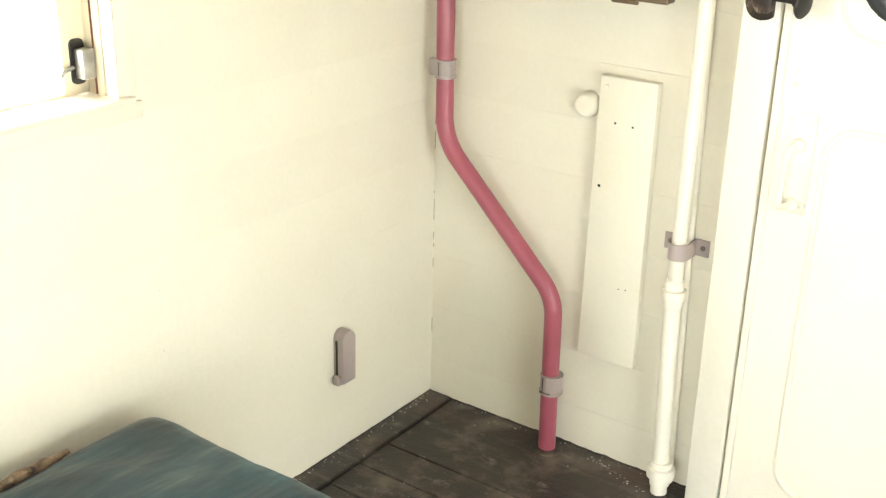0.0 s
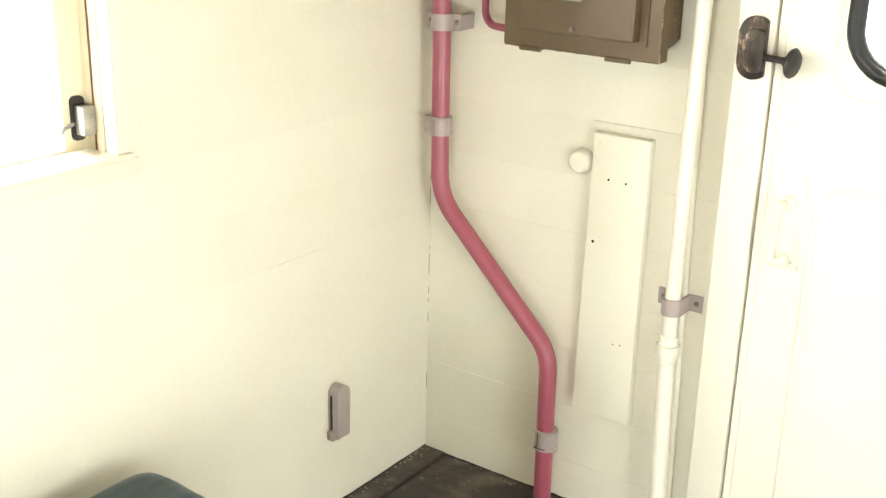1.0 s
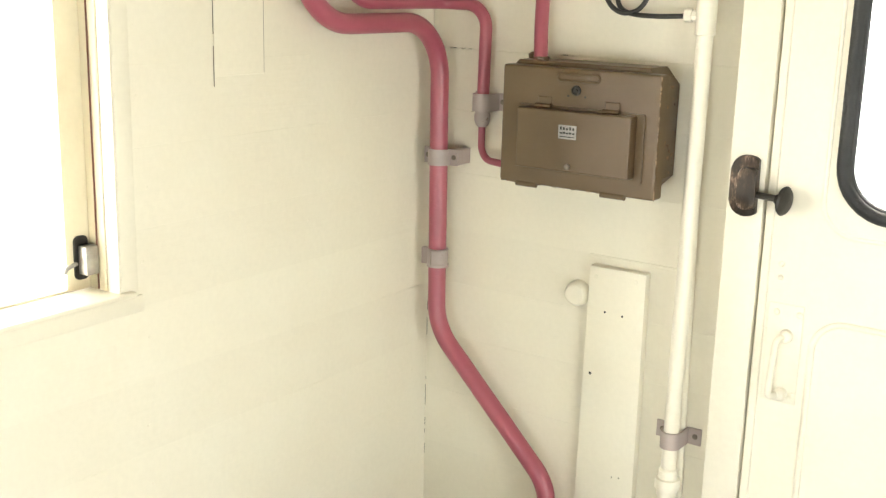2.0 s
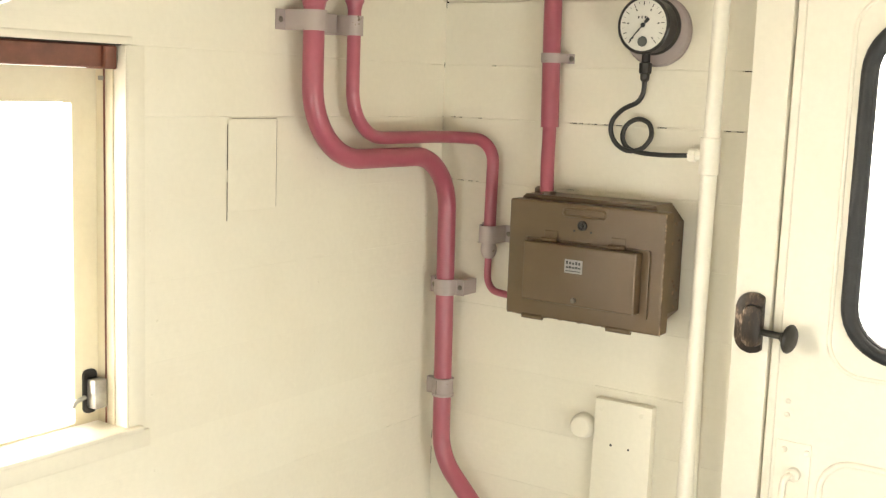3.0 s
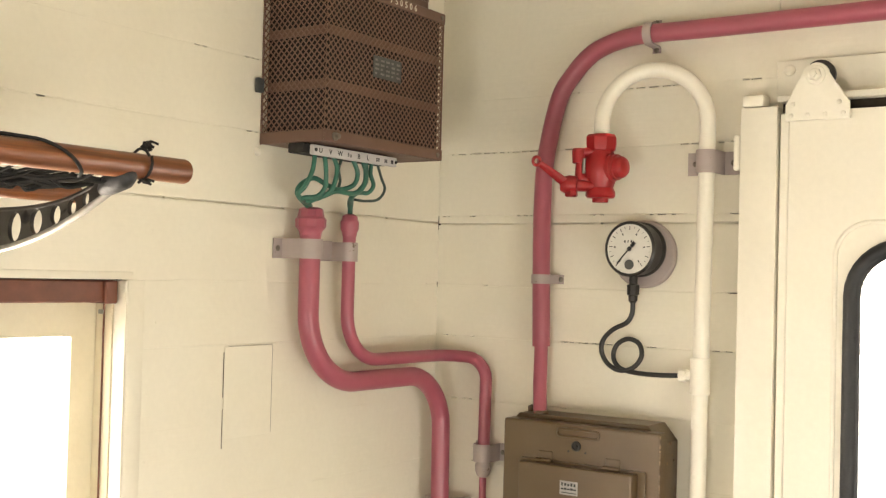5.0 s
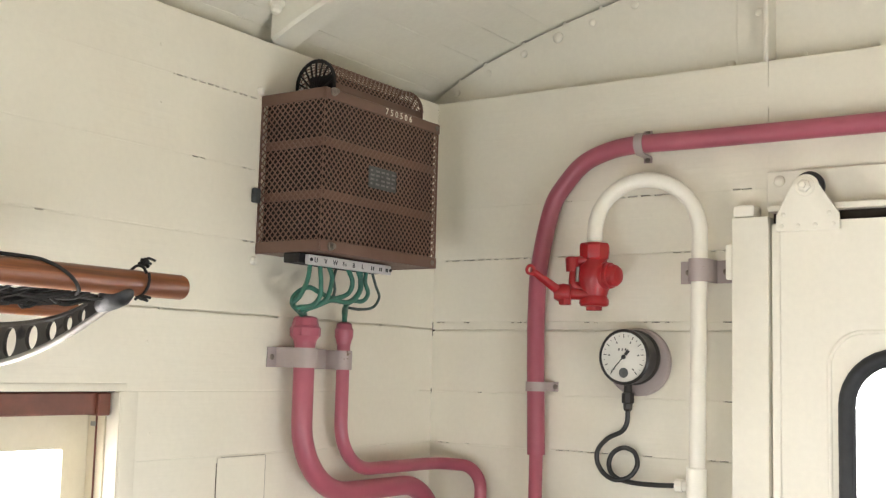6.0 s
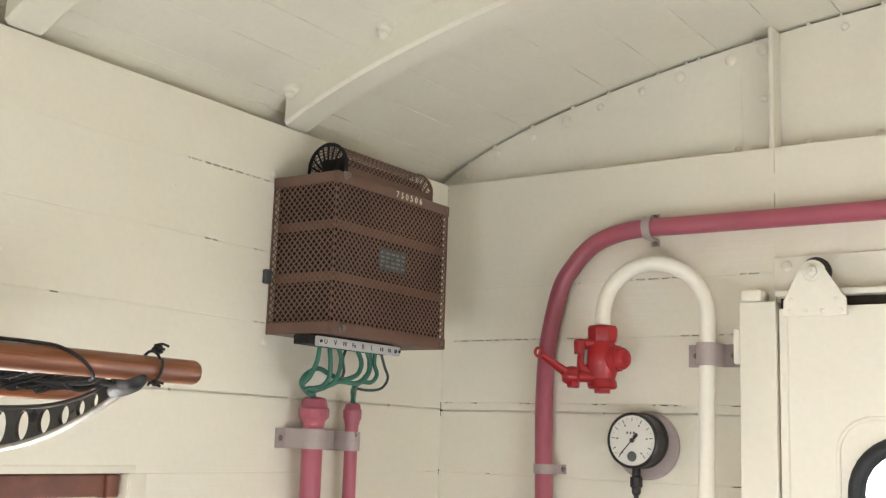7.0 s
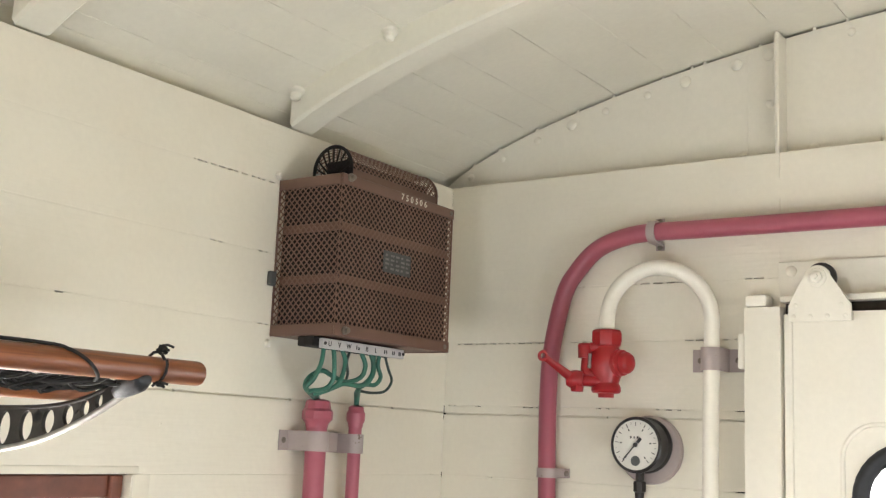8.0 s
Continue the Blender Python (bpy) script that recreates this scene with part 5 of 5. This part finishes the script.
cable([*down(-0.355), (0.103, -0.344, 1.712), (0.102, -0.331, 1.691), (0.099, -0.347, 1.671), (0.088, -0.374, 1.666), (0.066, -0.390, 1.668), (0.046, -0.364, 1.654), G2], 0.0026, True)

# ---------------------------------------------------------------- small fittings on the walls
cover = thing("cover_board", (0.47, -0.01, 0.24), "cream painted tall wooden cover board", "cover board")
part("board", slab([(0.4055, 0.246), (0.5380, 0.246), (0.5360, 0.857), (0.4130, 0.857)], (0, -0.0006, 0), (1, 0, 0), (0, 0, 1), 0.0205, bevel=0.002), CREAM_END, cover)
for x, z, r in ((0.452, 0.766, 0.0026), (0.4905, 0.764, 0.0024), (0.427, 0.631, 0.0032), (0.5060, 0.420, 0.0016), (0.490, 0.418, 0.0014)):
    part("screw_hole", turned([(0, r), (0.0006, r)], (x, -0.0211, z), (0, -1, 0), 10), INK, cover)
for x, z in ((0.427, 0.836), (0.514, 0.838)):
    part("screw_dent", turned([(0, 0.005), (0.001, 0.0045), (0.0012, 0)], (x, -0.0211, z), (0, -1, 0), 10), CREAM_END, cover)

boss = thing("round_boss", (0.385, -0.01, 0.79), "cream painted round wooden boss on the end wall", "boss")
part("disc", turned([(0.0, 0.0265), (0.014, 0.0255), (0.020, 0.0235), (0.024, 0.0200), (0.0255, 0.013), (0.0255, 0)], (0.382, -0.0004, 0.790), (0, -1, 0), 28), CREAM_END, boss)

hatch = thing("cover_plate", (0.001, -0.58, 1.24), "cream painted flush cover plate on the side wall", "cover plate")
part("plate", box(0.0008, 0.0030, -0.6405, -0.5215, 1.238, 1.397, 0.0007), CREAM, hatch)
for y0, y1, z0, z1 in ((-0.5213, -0.5205, 1.240, 1.396), (-0.6413, -0.6408, 1.222, 1.290), (-0.6413, -0.6408, 1.310, 1.388), (-0.6300, -0.5215, 1.3972, 1.3978)):
    part("plate_gap", box(0.0008, 0.0024, y0, y1, z0, z1), BOLT, hatch, "thin grubby crack beside the plate")

hook = thing("wall_stop", (0.01, -0.34, 0.178), "grey-mauve painted folding stop with a rounded top", "wall stop")
ol = [(-0.3560, 0.181), (-0.3180, 0.181), (-0.3165, 0.184), (-0.3165, 0.284)] + [(-0.3370 + 0.0205 * math.cos(radians(a)), 0.285 + 0.0175 * math.sin(radians(a))) for a in range(10, 180, 17)] + [(-0.3575, 0.284), (-0.3575, 0.184)]
part("leaf", slab(ol, (0.0055, 0, 0), (0, 1, 0), (0, 0, 1), 0.0225, bevel=0.002), MAUVE, hook)
part("back_leaf", slab([(a * 0.94 - 0.0206, b) for a, b in ol], (0.0006, 0, 0), (0, 1, 0), (0, 0, 1), 0.004, bevel=0.001), MAUVE, hook)
# Dark strip on the solid side paints in the shade of a gap.
part("slot", box(0.0075, 0.0130, -0.3583, -0.3577, 0.200, 0.282), GAP, hook, "dark strip for the shaded gap along the stop")
part("hinge_lug", box(0.004, 0.022, -0.3665, -0.3480, 0.178, 0.200, 0.003, 2), MAUVE, hook)

# paint drips and old filled nail heads on the boards
nails = bmesh.new()
rnd = random.Random(8)
for z0, z1 in zip(WEST_Z[:-1], WEST_Z[1:]):
    for y in (-0.045, -0.40, -0.80):
        if not (WIN_Z0 < z0 < WIN_Z1 and y < -0.84):
            turned([(0, 0.0028), (0.0005, 0.0024), (0.0007, 0)], (0.0002, y + rnd.uniform(-0.01, 0.01), (z0 + z1) / 2 + rnd.uniform(-0.02, 0.02)), (1, 0, 0), 8, nails)
part("nail_heads", nails, CREAM, wall_west, "paint-filled nail heads", kind="stuff")

# ---------------------------------------------------------------- luggage rack
rack = thing("luggage_rack", (0.0, -1.13, 1.58), "cast iron luggage rack with wooden rods and a black net", "luggage rack")
ry = -1.134


def rack_low(x):
    return 1.545 + 0.078 * (x / 0.30) ** 2


def rack_high(x):
    return 1.600 + 0.033 * (x / 0.28) ** 4


arm = bmesh.new()
cells = [0.008, 0.040, 0.090, 0.1375, 0.1805, 0.216, 0.2445, 0.268]
for a, b in zip(cells, cells[1:]):
    n = 24
    inner, outerl = [], []
    cx = (a + b) / 2
    cz = (rack_low(cx) + rack_high(cx)) / 2
    rx, rz = (b - a) * 0.29, (rack_high(cx) - rack_low(cx)) * 0.44
    for k in range(n):
        t = 2 * math.pi * k / n
        c, s = math.cos(t), math.sin(t)
        m = max(abs(c), abs(s))
        px = cx + c / m * (b - a) / 2
        f = (s / m + 1) / 2
        outerl.append((px, rack_low(px) * (1 - f) + rack_high(px) * f))
        inner.append((cx + rx * c + 0.10 * rz * s, cz + rz * s))
    ring_plate(outerl, inner, (0, ry + 0.003, 0), (1, 0, 0), (0, 0, 1), 0.006, arm)
xs = [0.268 + (0.300 - 0.268) * k / 8 for k in range(9)]
slab([(x, rack_low(x)) for x in xs] + [(x, max(rack_high(x), rack_low(x) + 0.010)) for x in xs[::-1]], (0, ry + 0.004, 0), (1, 0, 0), (0, 0, 1), 0.008, arm)
bmesh.ops.remove_doubles(arm, verts=arm.verts, dist=0.0004)
part("bracket_web", arm, DARK_IRON, rack, "black cast bracket with oval holes")
part("bracket_rim", tube([(x, ry, rack_low(x) - 0.001) for x in [0.004 + 0.296 * k / 24 for k in range(25)]], 0.0046, 10), STEEL, rack, "worn bare metal lower edge")
part("bracket_top_rim", tube([(x, ry, rack_high(x) + 0.001) for x in [0.004 + 0.286 * k / 24 for k in range(25)]], 0.0038, 10), DARK_IRON, rack)
part("rod_socket", tube(flow([(0.286, ry, 1.622), (0.302, ry, 1.632), (0.320, ry + 0.003, 1.640), (0.336, ry + 0.007, 1.641)], 6), lambda s: (0.0085 + 0.0080 * math.sin(math.pi * min(1, s * 0.80))) * math.sqrt(max(0.02, 1 - max(0.0, (s - 0.72) / 0.28) ** 2)), 14), RUBBER, rack, "black cast rod socket")
part("wall_foot", box(0.0006, 0.010, ry - 0.016, ry + 0.016, 1.530, 1.628, 0.003, 2), DARK_IRON, rack)
part("front_rod", turned([(0, 0.0), (0.0005, 0.0130), (0.002, 0.0148), (0.005, 0.0158), (0.72, 0.0158), (0.721, 0)], (0.322, -1.034, 1.6535), (0, -1, 0), 28), ROD, rack, "orange varnished wooden rod")
part("inner_rod", turned([(0, 0.0), (0.0005, 0.011), (0.002, 0.0125), (0.66, 0.0125), (0.661, 0)], (0.158, -1.073, 1.6255), (0, -1, 0), 24), ROD, rack, "orange varnished wooden rod")


def lashing(y, phase, n=1, r=0.0019):
    pts = []
    for k in range(14 * n + 1):
        a = 2 * math.pi * k / 14 + phase
        pts.append((0.323 + 0.0185 * math.cos(a), y + 0.004 * k / 14, 1.657 + 0.0185 * math.sin(a)))
    return tube(pts, r, 7)


part("lashing", lashing(-1.110, 0.5), TWINE, rack, "black twine tied round the rod")
rnd = random.Random(21)
knot = bmesh.new()
for k in range(9):
    c = Vector((0.325 + rnd.uniform(-0.003, 0.004), -1.106 + rnd.uniform(-0.005, 0.004), 1.678 + rnd.uniform(-0.004, 0.004)))
    e = c + Vector((rnd.uniform(-0.003, 0.006), rnd.uniform(0.002, 0.018), rnd.uniform(-0.003, 0.006)))
    tube(flow([c, (c + e) / 2 + Vector((rnd.uniform(-0.003, 0.003), rnd.uniform(-0.003, 0.003), 0.003)), e], 4), 0.0018, 6, knot)
    c2 = c - Vector((0, 0, 0.040))
    e2 = c2 + Vector((rnd.uniform(-0.004, 0.006), rnd.uniform(-0.014, 0.012), rnd.uniform(-0.006, 0.002)))
    tube([c2, e2], 0.0018, 6, knot)
part("knot", knot, TWINE, rack, kind="stuff")
part("loose_cord", tube(flow([(0.318, -1.195, 1.634), (0.334, -1.204, 1.640), (0.3395, -1.222, 1.654), (0.334, -1.245, 1.666), (0.322, -1.275, 1.6715), (0.321, -1.42, 1.6715), (0.322, -1.60, 1.6715)], 8), 0.0022, 8), TWINE, rack)
net = bmesh.new()
for k in range(46):
    y = -1.135 - rnd.random() ** 1.3 * 0.45
    x = rnd.uniform(0.19, 0.305)
    pts = []
    for j in range(6):
        f = j / 5
        pts.append((x + (0.300 - x) * 0.15 * f + rnd.uniform(-0.012, 0.012), y - 0.12 * f + rnd.uniform(-0.010, 0.010), 1.640 - 0.012 * math.sin(f * 3) + rnd.uniform(-0.010, 0.008) - 0.06 * max(0, -1.13 - y) * 0.3))
    tube(flow(pts, 3), rnd.uniform(0.0014, 0.0028), 5, net)
for k in range(14):
    f = k / 13
    y = -1.14 - 0.035 * k
    tube(flow([(0.323, y, 1.641), (0.300, y - 0.010, 1.634 + rnd.uniform(-0.004, 0.004)), (0.260, y - 0.018, 1.632 + rnd.uniform(-0.006, 0.006)), (0.215, y - 0.02, 1.634 + rnd.uniform(-0.006, 0.004)), (0.165, y - 0.01, 1.636)], 4), 0.0020, 5, net)
for k in range(5):
    x = 0.185 + 0.025 * k
    tube(flow([(x + 0.05 * max(0, 0.25 - j * 0.1), -1.118 - 0.055 * j, 1.634 + rnd.uniform(-0.008, 0.006)) for j in range(10)], 4), 0.0030, 6, net)
part("net", net, TWINE, rack, "bunched black twine net", kind="stuff")

# ---------------------------------------------------------------- seat
seat = thing("bench_seat", (0.30, -1.25, 0.0), "worn teal leathercloth seat cushion beside the side wall", "seat")
bm = bmesh.new()
NX, NY = 40, 44
SX0, SX1, SY0, SY1, STOP = 0.040, 0.64, -1.70, -0.868, 0.385


def seat_point(i, j):
    u, v = i / NX, j / NY
    # rounded corners in plan
    x, y = SX0 + (SX1 - SX0) * u, SY0 + (SY1 - SY0) * v
    cx, cy = min(max(x, SX0 + 0.06), SX1 - 0.06), min(max(y, SY0 + 0.06), SY1 - 0.06)
    dx, dy = x - cx, y - cy
    if dx and dy:
        m = max(abs(dx), abs(dy)) / math.hypot(dx, dy)
        x, y = cx + dx * m, cy + dy * m
    edge = min(x - SX0, SX1 - x, y - SY0, SY1 - y)
    edge = max(0.0, 0.06 - math.hypot(min(0.06, abs(x - cx)), min(0.06, abs(y - cy)))) if edge < 0.06 else edge
    fall = 1 - min(1.0, edge / 0.055)
    z = STOP - 0.050 * fall ** 2.4 + 0.012 * math.sin(math.pi * u) * math.sin(math.pi * v)
    z += 0.005 * noise.noise((x * 9, y * 9, 0.3)) + 0.003 * noise.noise((x * 26, y * 14, 1.7))
    return Vector((x, y, z))


grid = [[bm.verts.new(seat_point(i, j)) for j in range(NY + 1)] for i in range(NX + 1)]
for i in range(NX):
    for j in range(NY):
        bm.faces.new((grid[i][j], grid[i + 1][j], grid[i + 1][j + 1], grid[i][j + 1]))
rim = [grid[i][0] for i in range(NX + 1)] + [grid[NX][j] for j in range(1, NY + 1)] + [grid[i][NY] for i in range(NX - 1, -1, -1)] + [grid[0][j] for j in range(NY - 1, 0, -1)]
low = [bm.verts.new((v.co.x, v.co.y, STOP - 0.125)) for v in rim]
for k in range(len(rim)):
    bm.faces.new((rim[k], rim[(k + 1) % len(rim)], low[(k + 1) % len(rim)], low[k]))
bm.faces.new(low)
part("cushion", bm, SEAT, seat, smooth=60)
part("base", box(SX0 + 0.012, SX1 - 0.02, SY0 + 0.015, SY1 - 0.018, 0.0005, STOP - 0.126, 0.004), SASH, seat, "cream painted wooden seat box")
torn = bmesh.new()
rnd = random.Random(2)
pts = [(0.050 + rnd.uniform(-0.004, 0.004), -1.055 - 0.022 * k, 0.372 + rnd.uniform(-0.003, 0.006)) for k in range(9)]
tube(flow(pts, 4), lambda s: 0.004 + 0.007 * math.sin(math.pi * s), 8, torn)
pts = [(0.058 + rnd.uniform(-0.004, 0.004), -1.085 - 0.02 * k, 0.380 + rnd.uniform(-0.003, 0.003)) for k in range(7)]
tube(flow(pts, 4), lambda s: 0.002 + 0.004 * math.sin(math.pi * s), 7, torn)
part("torn_edge", torn, SCUFF, seat, "torn brown lining at the cushion's back edge")
